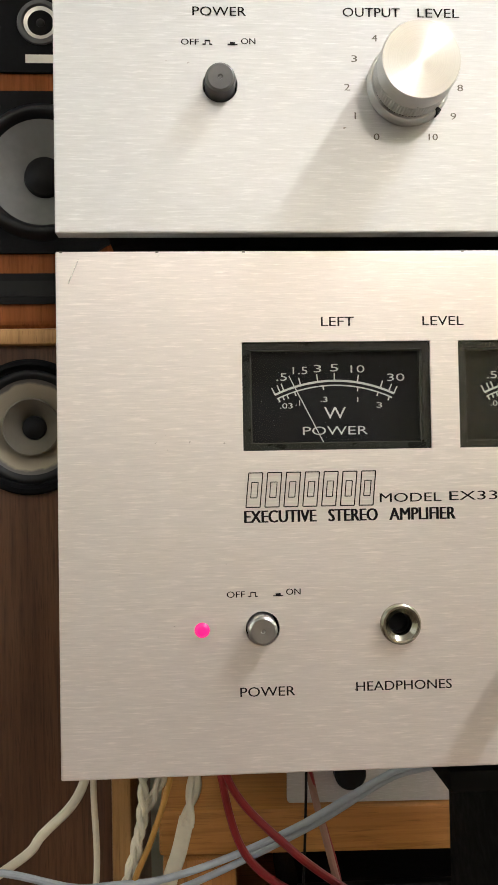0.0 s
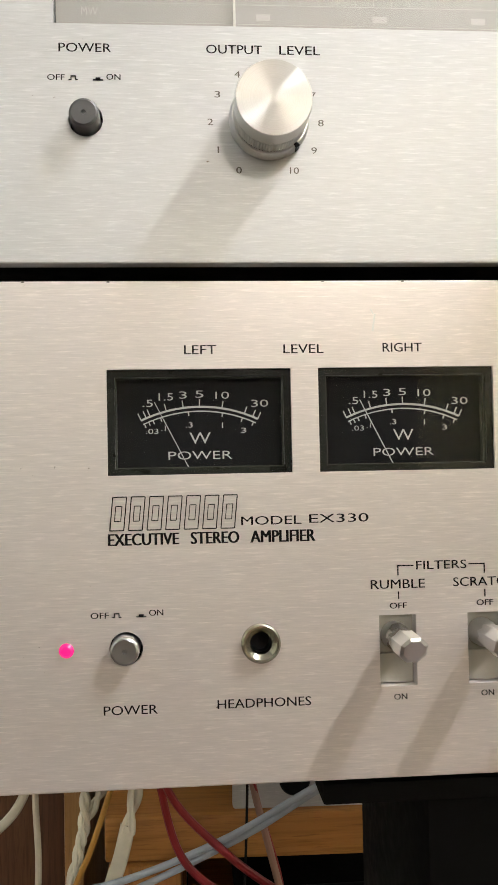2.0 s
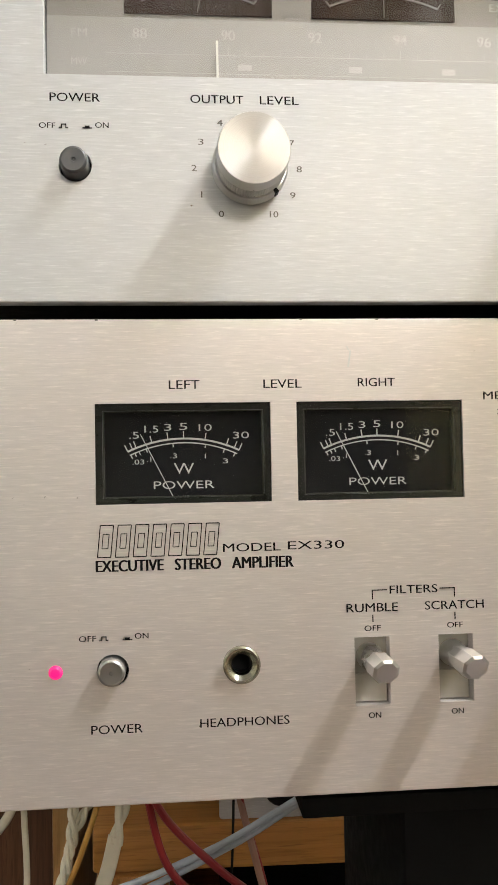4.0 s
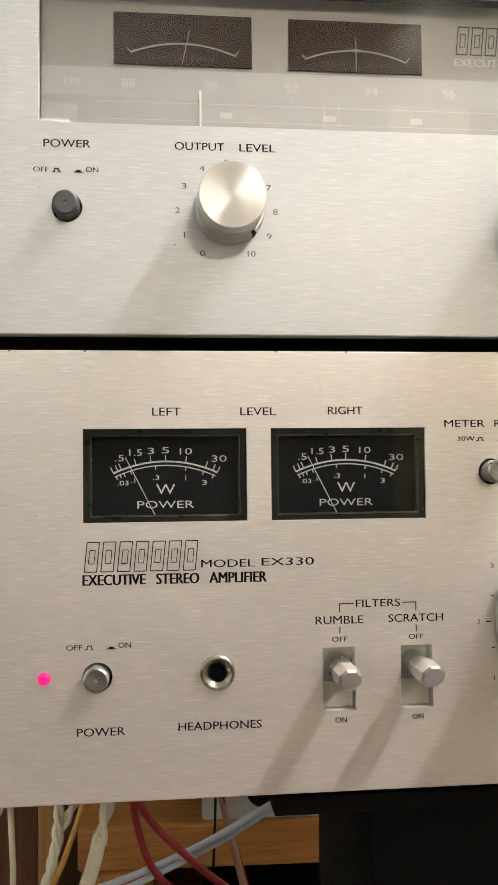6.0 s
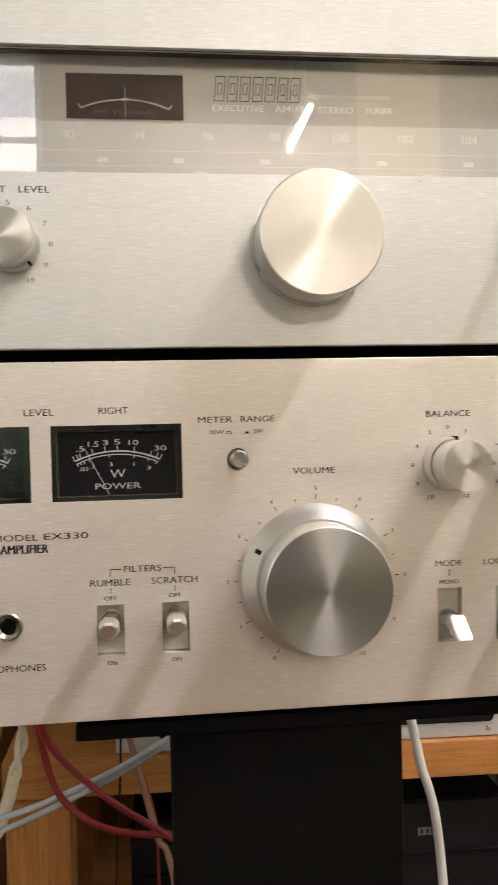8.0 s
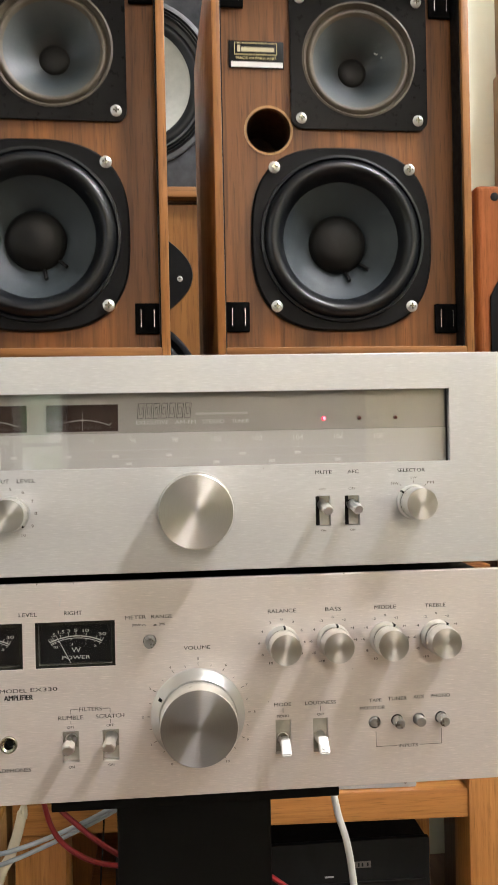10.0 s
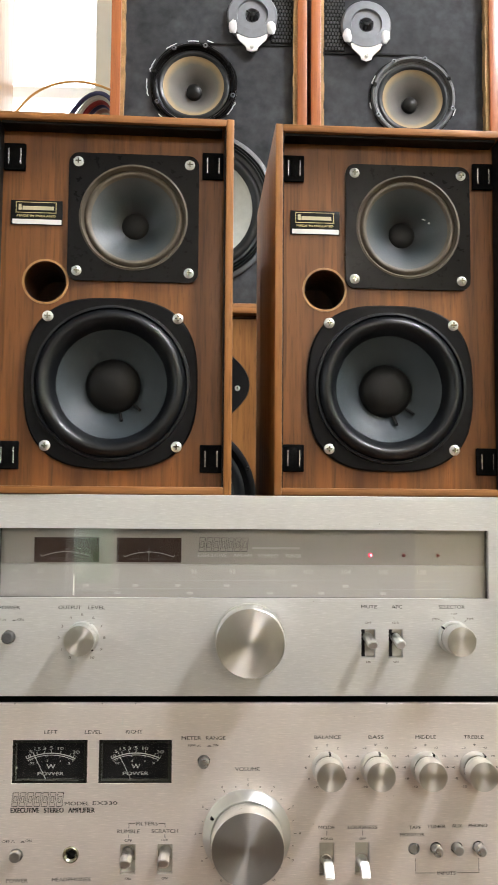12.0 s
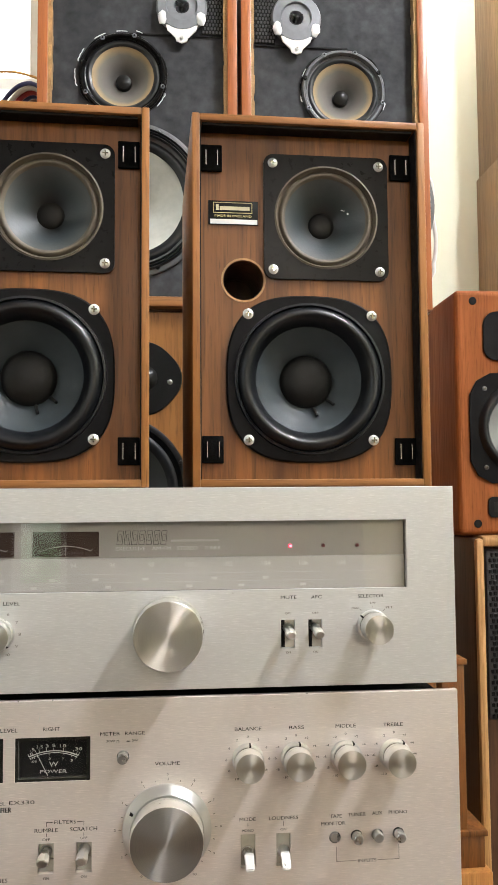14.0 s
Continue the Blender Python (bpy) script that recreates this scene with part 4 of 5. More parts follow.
part("side_panel", box(0.866, 0.881, 0.632, 0.92, 0, 0.8410, 0.006), OAK, right_floor)
part("top_panel", box(0.690, 0.870, 0.633, 0.92, 0.8275, 0.8452, 0.006), OAK, right_floor)
part("front_baffle", box(0.694, 0.866, 0.66, 0.9, 0.0, 0.8275), WALNUT, right_floor)
gr = part("grille", box(0.698, 0.863, 0.640, 0.6595, 0.565, 0.8235, 0.006), FOAM, right_floor, "dark patterned foam grille")
bm = bmesh.new()
for i in range(22):
    for j in range(30):
        cx, cz = 0.704 + i * 0.0072 + (j % 2) * 0.0036, 0.572 + j * 0.0084
        if cx < 0.859:
            box(cx - 0.0025, cx + 0.0025, 0.6372, 0.6402, cz - 0.0032, cz + 0.0032, 0.0008, bm, 1)
tagged(part("grille_relief", bm, BASKET, gr, "", False), kind="stuff")

for x0, x1, lab in ((0.876, 1.01, "tall light brown wooden column beside the wall"), (-0.416, -0.251, "tall light brown wooden column beside the window")):
    col = thing("wooden_column", ((x0 + x1) / 2, 1.0, 0), lab, "column")
    part("column_base", box(x0 - 0.006, x1 + 0.006, 0.942, 1.092, 0, 1.586, 0.003), COLUMN_WOOD, col)
    part("column_shaft", box(x0, x1, 0.948, 1.092, 1.5863, 2.3, 0.003), COLUMN_WOOD, col)


# ---- stand under the amplifier ----
stand = thing("loudspeaker_stand", (0.215, 0.15, 0), "black steel loudspeaker stand carrying the amplifier", "stand")
part("top_plate", box(0.1155, 0.318, 0.03, 0.25, 0.6005, 0.6075, 0.001), STEEL, stand)
part("column", box(0.158, 0.272, 0.06, 0.18, 0.012, 0.6003, 0.003), STEEL, stand)
part("base_plate", box(0.09, 0.34, 0.0, 0.27, 0, 0.012, 0.002), STEEL, stand)


# ---- controls ----
def knob(name, x, z, skirt, cap_r, h, parent, mark=None, cap_mat=None, label="", knurl=(0.12, 0.36)):
    """A turned knob: skirt (radius, depth), knurled side, spun cap; mark: degrees of its black pointer."""
    r0, d0 = skirt
    part_h = h - d0
    k = part(name, lathe([(r0 * 0.97, -0.0004), (r0, -0.0009), (r0, -d0 * (0.3 if r0 > 0.03 else 0.6)), (r0 * 0.988, -d0 * (0.42 if r0 > 0.03 else 0.8)), (cap_r * 1.03, -d0), (cap_r * 0.97, -d0)], (x, 0, z), 96), SKIRT if r0 > 0.03 else SATIN, parent, label)
    ribs = 160 if r0 < 0.02 else 360
    rib = lambda a, r: 1 + (0.009 if r0 < 0.02 else 0.004) * (1 if int(round(a / (2 * math.pi) * ribs)) % 2 else -1)
    # black ring draws the line of shade between knob and plate
    part("knob_seat", lathe([(r0 * 0.95, 0.0002), (r0 * 0.95, -0.0008)], (x, 0, z), 64), BLACK, k)
    part("groove", lathe([(cap_r * 0.965, -d0 + 0.0002), (cap_r * 0.965, -d0 - part_h * 0.12)], (x, 0, z), 64), NICKEL, k)
    part("knurled_ring", lathe([(cap_r * 0.96, -d0 - part_h * (knurl[0] - 0.02)), (cap_r * 0.995, -d0 - part_h * knurl[0]), (cap_r * 0.995, -d0 - part_h * knurl[1]), (cap_r * 0.96, -d0 - part_h * (knurl[1] + 0.02))], (x, 0, z), ribs, None, rib), KNURL, k)
    part("collar", lathe([(cap_r * 0.96, -d0 - part_h * (knurl[1] + 0.01)), (cap_r, -d0 - part_h * (knurl[1] + 0.04)), (cap_r, -h + 0.0010), (cap_r * 0.992, -h + 0.0003), (cap_r * 0.975, -h)], (x, 0, z), 96), COLLAR, k)
    part("cap", lathe([(cap_r * 0.977, -h), (cap_r * 0.5, -h), (0, -h)], (x, 0, z), 96), cap_mat or SPUN, k)
    if mark is not None:
        a = radians(mark)
        d = (math.cos(a), math.sin(a))
        big = r0 > 0.02
        ra, rb = (r0 * 0.81, r0 * 0.93) if big else (cap_r * 0.97, r0 * 1.03)
        t = Vector((-d[1], d[0])) * (0.0009 if big else 0.0006)
        pa, pb = Vector((x + d[0] * ra, z + d[1] * ra)), Vector((x + d[0] * rb, z + d[1] * rb))
        part("pointer_mark", plate([tuple(pa + t), tuple(pa - t), tuple(pb - t), tuple(pb + t)], -d0 * (0.90 if big else 1.06), -d0 * 0.3), BLACK, k)
    return k


def push_button(x, z, r, length, parent, material, label=""):
    b = part("push_button", lathe([(0, -length + 0.0004), (r * 0.12, -length + 0.0004), (r * 0.16, -length + 0.0001), (r * 0.80, -length), (r * 0.95, -length + 0.0005), (r, -length + 0.0014), (r, 0.012)], (x, 0, z), 40), material, parent, label)
    part("button_well", lathe([(r * 1.148, 0.0006), (r * 1.14, 0.010), (0, 0.010)], (x, 0, z), 40), BLACK, b)
    return b


def slide_lever(x0, x1, z0, z1, tip, parent, drop, w=0.0031):
    """A slide switch in its slot: a grey slide, a round shank and a wedge-shaped metal tip."""
    cx = (x0 + x1) / 2
    s = part("slide_switch", box(x0 - 0.001, x1 + 0.001, 0.0045, 0.0075, z0 - 0.001, z1 + 0.001), SLOT, parent)
    tx, ty, tz = tip
    root = Vector((cx, 0.004, tz + 0.0006))
    part("slot_shadow_gap", box(x0 + 0.0004, x1 - 0.0004, 0.0032, 0.0042, z0 + 0.0004 if not drop else tz + 0.006, (tz - 0.0052) if not drop else z1 - 0.0004), SLOT, s)
    r = w + 0.0002
    part("shank", lathe([(r * 1.25, 0.004), (r * 1.2, 0.0005), (r, -0.002), (r, ty * 0.55)], (cx, 0, tz), 28), SATIN, s)
    if not drop:
        w *= 1.15
        facet = lathe([(0, ty), (w * 0.86, ty), (w * 1.12, ty + 0.0007), (w * 1.18, ty * 0.55), (w * 1.05, ty * 0.30), (w * 0.9, 0.001)], (cx, 0, tz), 8, None, lambda a, r: 1.0)
        bmesh.ops.rotate(facet, verts=facet.verts, cent=(cx, 0, tz), matrix=Matrix.Rotation(radians(22.5), 3, "Y"))
        for v in facet.verts:
            if v.co.y < ty * 0.8:
                v.co.y -= (v.co.z - tz) * 0.55
            if tz > 0.75:
                v.co.z -= 0.0022 * max(0.0, v.co.y / ty)
        part("lever_tip", facet, LEVER, s, "faceted bright metal rod", False)
        return s
    bm = bmesh.new()
    prof = [(ty * 0.4, tz - 0.0038), (ty * 0.4, tz + 0.0041), (ty * 0.5, tz + 0.0041), (ty, tz - 0.0034 if drop else tz + 0.0010), (ty, tz - 0.0052 if drop else tz - 0.0036)]
    a = [bm.verts.new((cx - w, y, z)) for y, z in prof]
    b = [bm.verts.new((cx + w, y, z)) for y, z in prof]
    bm.faces.new(a), bm.faces.new(b[::-1])
    for i in range(len(a)):
        bm.faces.new((a[i], b[i], b[(i + 1) % len(a)], a[(i + 1) % len(a)]))
    bmesh.ops.recalc_face_normals(bm, faces=bm.faces[:])
    bmesh.ops.bevel(bm, geom=bm.edges[:], offset=0.0006, segments=2, affect="EDGES")
    part("lever_tip", bm, LEVER, s, "flattened bright metal tip", False)
    return s


def in_out_marks(x0, x1, z, parent, h=0.0013):
    """The raised-button sign and the pressed-button sign between OFF and ON."""
    w = 0.00025
    for q in ((x0, x0 + 0.0007, z, z + w), (x0 + 0.0020, x0 + 0.0027, z, z + w), (x0 + 0.0006, x0 + 0.0006 + w, z, z + h), (x0 + 0.0019, x0 + 0.0019 + w, z, z + h), (x0 + 0.0006, x0 + 0.0021, z + h - w, z + h)):
        bar(*q, 0, PRINT, parent)
    bar(x1 - 0.0028, x1, z, z + w, 0, PRINT, parent)
    bar(x1 - 0.0021, x1 - 0.0007, z, z + 0.0008, 0, PRINT, parent)


def outline_logo(x0, x1, z0, z1, y, parent, material, fill=None):
    """The maker's mark as seven plain outlined slanting blocks."""
    n, w = 7, 0.00028
    step = (x1 - x0) / n
    for i in range(n):
        a, b, k = x0 + step * i + 0.0002, x0 + step * (i + 1) - 0.0002, (z1 - z0) * 0.10
        c = [(a, z0), (b - k, z0), (b, z1), (a + k, z1)]
        bm = bmesh.new()
        for p, q in zip(c, c[1:] + c[:1]):
            rod2d(p, q, w, y, bm)
        mid = [((p[0] * 0.45 + (a + b) / 2 * 0.55), p[1] * 0.45 + (z0 + z1) / 2 * 0.55) for p in c]
        for p, q in zip(mid, mid[1:] + mid[:1]):
            rod2d(p, q, w * 0.8, y - 0.00002, bm)
        part("logo_block", bm, material, parent, "", False)


# ---- stereo amplifier ----
amp = thing("stereo_amplifier", (0.215, 0.16, 0.6075), "silver stereo amplifier with black power meters and a volume knob", "amplifier")
AB, AT = 0.620, 0.7645
fp = part("faceplate", box(0.0, 0.43, 0.0, 0.005, AB, AT, 0.0005), ALU_AMP, amp, "brushed aluminium front with black printed legends", False)
o = base_of(amp)
c = bmesh.new()
METERS = ((0.0510, 0.1040), (0.1120, 0.1640))
for x0, x1 in METERS:
    gap(c, x0, x1, 0.7087, 0.7390, o)
SLOTS = ((0.1283, 0.1392, 0.6462, 0.6668, (0.1338, -0.0175, 0.6602), False), (0.1545, 0.1653, 0.6462, 0.6668, (0.1599, -0.0175, 0.6604), False),
         (0.2697, 0.2803, 0.6445, 0.6672, (0.2750, -0.0175, 0.6535), True), (0.2952, 0.3055, 0.6445, 0.6672, (0.3003, -0.0175, 0.6535), True))
for s in SLOTS:
    gap(c, *s[:4], o)
hole(c, 0.0555, 0.6597, 0.0047, o)
hole(c, 0.1868, 0.7240, 0.0044, o)
hole(c, 0.0938, 0.6600, 0.0050, o)
INPUTS = ((0.3375, 0.6625, 0.0008), (0.3532, 0.6630, 0.0085), (0.3683, 0.6632, 0.0065), (0.3838, 0.6636, 0.0095))
for x, z, h in INPUTS:
    hole(c, x, z, 0.0042, o)
cut(fp, c)
part("chassis", box(0.012, 0.418, 0.0085, 0.345, 0.6235, 0.762, 0.001), STEEL, amp, "black steel case")
part("sub_panel", box(0.004, 0.426, 0.0076, 0.0085, 0.6225, 0.7625), STEEL, amp)
for x in (0.14, 0.29):
    for y in (0.06, 0.22):
        f = part("foot", box(x - 0.012, x + 0.012, y - 0.012, y + 0.012, 0.6076, 0.6236, 0.002), BLACK, amp)


def power_meter(x0, x1, parent):
    z0, z1, cx = 0.7087, 0.7390, (x0 + x1) / 2
    w = (x1 - x0) / 0.0530
    m = part("power_meter", box(x0, x1, 0.0050, 0.0075, z0, z1), FACE, parent, "black power meter with white scale")
    fr = box(x0, x0 + 0.0022, 0.0012, 0.0050, z0, z1)
    box(x1 - 0.0022, x1, 0.0012, 0.0050, z0, z1, 0, fr), box(x0 + 0.0022, x1 - 0.0022, 0.0012, 0.0050, z0, z0 + 0.0018, 0, fr), box(x0 + 0.0022, x1 - 0.0022, 0.0012, 0.0050, z1 - 0.0022, z1, 0, fr)
    part("meter_frame", fr, SMOKE, m, "", False)
    lip = bmesh.new()
    for q in ((x0 + 0.0022, x0 + 0.0027, z0 + 0.0018, z1 - 0.0022), (x1 - 0.0027, x1 - 0.0022, z0 + 0.0018, z1 - 0.0022), (x0 + 0.0027, x1 - 0.0027, z0 + 0.0018, z0 + 0.0022), (x0 + 0.0027, x1 - 0.0027, z1 - 0.0026, z1 - 0.0022)):
        box(q[0], q[1], 0.0020, 0.0048, q[2], q[3], 0.00012, lip, 1)
    part("window_lip", lip, LIP, m, "glossy clear plastic lip", False)
    y = 0.0049
    R, za = 0.0400, 0.7284
    at = lambda u, k=0.0: (cx + (R + k) * math.sin(u), za - R + (R + k) * math.cos(u))
    bm = bmesh.new()
    us = [-0.44 + 0.88 * i / 24 for i in range(25)]
    for a, b in zip(us, us[1:]):
        rod2d(at(a), at(b), 0.00058, y, bm)
        rod2d(at(a, -0.0013), at(b, -0.0013), 0.00034, y, bm)
    for u in (-0.44, -0.40, -0.37, -0.245, -0.12, 0, 0.165, 0.335, 0.40, 0.44):
        rod2d(at(u), at(u, 0.0022), 0.0003, y - 0.00004, bm)
    for u in (-0.43, -0.395, -0.36, -0.30, -0.085, 0.175, 0.33, 0.42):
        rod2d(at(u, -0.0013), at(u, -0.0025), 0.0003, y - 0.00004, bm)
    part("scale_arc", bm, METER_PRINT, m, "", False)
    for s, dx, z, wd, h in ((".5", -0.0151, 0.7296, 0.0030, 0.0021), ("1.5", -0.0098, 0.7314, 0.0042, 0.0021), ("3", -0.0048, 0.7319, 0.0022, 0.0021), ("5", 0.0, 0.7321, 0.0024, 0.0021), ("10", 0.0067, 0.7317, 0.0040, 0.0021),
                            ("30", 0.0177, 0.7292, 0.0050, 0.0021), (".03", -0.0139, 0.7214, 0.0036, 0.0015), (".1", -0.0106, 0.7222, 0.0013, 0.0015), (".3", -0.0031, 0.7231, 0.0020, 0.0015),
                            ("1", 0.0066, 0.7229, 0.00028, 0.0015), ("3", 0.0128, 0.7213, 0.0016, 0.0015), ("W", 0.0, 0.7192, 0.0062, 0.0033), ("POWER", 0.0, 0.7142, 0.0186, 0.0024)):
        lettering(s, cx + (dx - wd / 2) * w, cx + (dx + wd / 2) * w, z - h / 2, z + h / 2, y, METER_PRINT, m, -1)
    part("needle", rod2d((cx - 0.0034, 0.7106), (cx - 0.0131, 0.7298), 0.00022, 0.0040, bmesh.new()), METER_PRINT, m)
    g = part("meter_glass", box(x0 + 0.0001, x1 - 0.0001, 0.0006, 0.0011, z0 + 0.0001, z1 - 0.0001), METER_GLASS, m, "", False)
    g.visible_shadow = False
    return m


for x0, x1 in METERS:
    power_meter(x0, x1, amp)

knob("volume_knob", 0.2178, 0.6738, (0.0312, 0.0095), 0.0251, 0.0285, amp, 152, SPUN_DARK, "large spun aluminium volume knob", (0.1, 0.3))
for x, a in ((0.2752, 84), (0.3100, 80), (0.3462, 66), (0.3818, 60)):
    knob("tone_knob", x, 0.7196, (0.0113, 0.0075), 0.0102, 0.0225, amp, a)
for s in SLOTS:
    slide_lever(*s[:4], s[4], amp, s[5])
push_button(0.0553, 0.6597, 0.0041, 0.0040, amp, BUTTON, "round grey metal power button")
push_button(0.1868, 0.7240, 0.0038, 0.0065, amp, BUTTON)
for x, z, h in INPUTS:
    push_button(x, z, 0.0036, h, amp, BUTTON)
j = part("headphone_socket", lathe([(0.0057, 0.0), (0.0056, -0.0012), (0.0051, -0.0017), (0.0045, -0.0016), (0.0032, -0.0003), (0.0029, 0.002)], (0.0938, 0, 0.66), 48), SOCKET_RING, amp, "bright ringed headphone socket")
part("socket_bore", lathe([(0.0029, 0.0018), (0.0029, 0.006), (0, 0.0065)], (0.0938, 0, 0.66), 32), BLACK, j)
part("power_lamp", lathe([(0, -0.0012), (0.0013, -0.0010), (0.0020, -0.0002), (0.0021, 0.0)], (0.0388, 0, 0.6597), 24), LED_PINK, amp, "small lit pink power lamp")

T = lambda s, x0, x1, z0, h=0.0026, m=None, b=0.0: lettering(s, x0, x1, z0, z0 + h, 0, m or PRINT, fp, b)
T("LEFT", 0.0733, 0.0825, 0.7432), T("LEVEL", 0.1020, 0.1137, 0.7432), T("RIGHT", 0.1312, 0.1428, 0.7434)
T("METER", 0.1708, 0.1848, 0.7390, 0.0024), T("RANGE", 0.1882, 0.2020, 0.7390, 0.0024)
T("30W", 0.1752, 0.1812, 0.7343, 0.0016), T("3W", 0.1932, 0.1972, 0.7343, 0.0016)
in_out_marks(0.1818, 0.1920, 0.7343, fp, 0.0012)
T("MODEL", 0.0888, 0.1062, 0.6938, 0.0025), T("EX330", 0.1085, 0.1258, 0.6940, 0.0025)
outline_logo(0.0512, 0.0880, 0.6931, 0.7026, 0, fp, PRINT)
for s, x0, x1 in (("EXECUTIVE", 0.0510, 0.0708), ("STEREO", 0.0744, 0.0880), ("AMPLIFIER", 0.0915, 0.1100)):
    T(s, x0, x1, 0.6888, 0.0034, None, 0.055)
T("OFF", 0.0457, 0.0507, 0.6684, 0.0017), T("ON", 0.0621, 0.0661, 0.6688, 0.0017)
in_out_marks(0.0516, 0.0613, 0.6685, fp)
T("POWER", 0.0490, 0.0641, 0.6412), T("HEADPHONES", 0.0811, 0.1079, 0.6418)
T("FILTERS", 0.1396, 0.1545, 0.6797, 0.0025), T("RUMBLE", 0.1261, 0.1420, 0.6744, 0.0026), T("SCRATCH", 0.1505, 0.1690, 0.6745, 0.0026)
for q in ((0.1340, 0.1388, 0.6808, 0.6811), (0.1552, 0.1600, 0.6808, 0.6811), (0.1340, 0.1343, 0.6782, 0.6811), (0.1597, 0.1600, 0.6782, 0.6811), (0.1340, 0.1343, 0.6713, 0.6735), (0.1597, 0.1600, 0.6713, 0.6735)):
    bar(*q, 0, PRINT, fp)
T("OFF", 0.1315, 0.1365, 0.6686, 0.0017), T("OFF", 0.1573, 0.1622, 0.6688, 0.0017), T("ON", 0.1322, 0.1360, 0.6424, 0.0017), T("ON", 0.1580, 0.1618, 0.6426, 0.0017)
T("VOLUME", 0.2092, 0.2267, 0.7172, 0.0025)
for i in range(21):
    a = radians(240 - 15 * i)
    c0, r0, r1 = (0.2185, 0.6738), 0.0328, 0.0347 if i % 2 == 0 else 0.0340
    part("dial_tick", rod2d((c0[0] + r0 * math.cos(a), c0[1] + r0 * math.sin(a)), (c0[0] + r1 * math.cos(a), c0[1] + r1 * math.sin(a)), 0.0003, 0, bmesh.new()), PRINT, fp)
    if i % 2 == 0:
        s, rr = str(i // 2), 0.0372
        cx, cz, hw = c0[0] + rr * math.cos(a), c0[1] + rr * math.sin(a), 0.0006 if i < 20 else 0.0012
        T(s, cx - hw * (0.25 if s == "1" else 1), cx + hw * (0.25 if s == "1" else 1), cz - 0.0008, 0.0016, PRINT_GREY)
for s, x0, x1 in (("BALANCE", 0.2660, 0.2850), ("BASS", 0.3050, 0.3160), ("MIDDLE", 0.3390, 0.3538), ("TREBLE", 0.3740, 0.3885)):
    T(s, x0, x1, 0.7394, 0.0025)
for n, x in enumerate((0.2752, 0.3100, 0.3462, 0.3818)):
    for i in range(11):
        v = abs(i - 5) * 2
        a = radians(90 + (5 - i) * 30)
        s = str(v) if n == 0 or v == 0 else ("-" if i < 5 else "+") + str(v)
        hw = 0.00062 * len(s)
        cx, cz = x + 0.0154 * math.cos(a), 0.7194 + 0.0157 * math.sin(a)
        if cz < 0.7365:
            T(s, cx - hw, cx + hw, cz - 0.0008, 0.0016, PRINT)
T("MODE", 0.2690, 0.2805, 0.6765, 0.0024), T("LOUDNESS", 0.2900, 0.3110, 0.6765, 0.0024), T("MONO", 0.2707, 0.2790, 0.6690, 0.0017), T("OFF", 0.2980, 0.3030, 0.6690, 0.0016)
bar(0.2748, 0.2751, 0.6722, 0.6752, 0, PRINT, fp), bar(0.3003, 0.3006, 0.6722, 0.6752, 0, PRINT, fp)
T("TAPE", 0.3340, 0.3425, 0.6762, 0.0024), T("MONITOR", 0.3275, 0.3450, 0.6712, 0.0024), T("TUNER", 0.3470, 0.3602, 0.6768, 0.0024), T("AUX", 0.3648, 0.3722, 0.6772, 0.0024), T("PHONO", 0.3770, 0.3905, 0.6774, 0.0024)
T("INPUTS", 0.3540, 0.3672, 0.6446, 0.0022)
for q in ((0.3382, 0.3385, 0.6460, 0.6560), (0.3838, 0.3841, 0.6460, 0.6560), (0.3382, 0.3528, 0.6457, 0.6460), (0.3684, 0.3841, 0.6457, 0.6460)):
    bar(*q, 0, PRINT_GREY, fp)

# wear on the amplifier's front
for p, q, w in (((0.0035, 0.7555), (0.0064, 0.7622), 0.00018), ((0.1283, 0.7495), (0.1291, 0.7546), 0.0005), ((0.1286, 0.7546), (0.1279, 0.7560), 0.0003)):
    part("scratch", rod2d(p, q, w, 0, bmesh.new()), SATIN, fp)
for x in (0.0012, 0.0275, 0.0515, 0.1135, 0.1372, 0.318):
    part("edge_nick", box(x, x + 0.0008, -0.0001, 0.0012, AT - 0.0005, AT + 0.00008), PRINT_GREY, fp)

# ---- tuner on the amplifier ----
tuner = thing("stereo_tuner", (0.215, 0.16, 0.7645), "silver stereo radio tuner with a glazed dial, standing on the amplifier", "tuner")
TB, TT = 0.7695, 0.9135
tp = part("faceplate", box(0.0, 0.43, 0.0, 0.005, TB, TT, 0.0005), ALU, tuner, "brushed aluminium front with black printed legends", False)
o = base_of(tuner)
c = bmesh.new()
WX0, WX1, WZ0, WZ1 = 0.0370, 0.3940, 0.8392, 0.8890
gap(c, WX0, WX1, WZ0, WZ1, o)
TSLOTS = ((0.3000, 0.3102, 0.7970, 0.8172, (0.3051, -0.0200, 0.8112), False), (0.3200, 0.3302, 0.7970, 0.8172, (0.3251, -0.0200, 0.8114), False))
for s in TSLOTS:
    gap(c, *s[:4], o)
hole(c, 0.0462, 0.8112, 0.0049, o)
cut(tp, c)
part("chassis", box(0.012, 0.418, 0.016, 0.33, 0.7735, 0.9132, 0.001), STEEL, tuner, "black steel case")
part("sub_panel", box(0.004, WX0 - 0.002, 0.0085, 0.0158, TB + 0.003, TT - 0.001), STEEL, tuner)
part("sub_panel", box(WX1 + 0.002, 0.426, 0.0085, 0.0158, TB + 0.003, TT - 0.001), STEEL, tuner)
part("sub_panel", box(WX0 - 0.002, WX1 + 0.002, 0.0085, 0.0158, TB + 0.003, WZ0 - 0.002), STEEL, tuner)
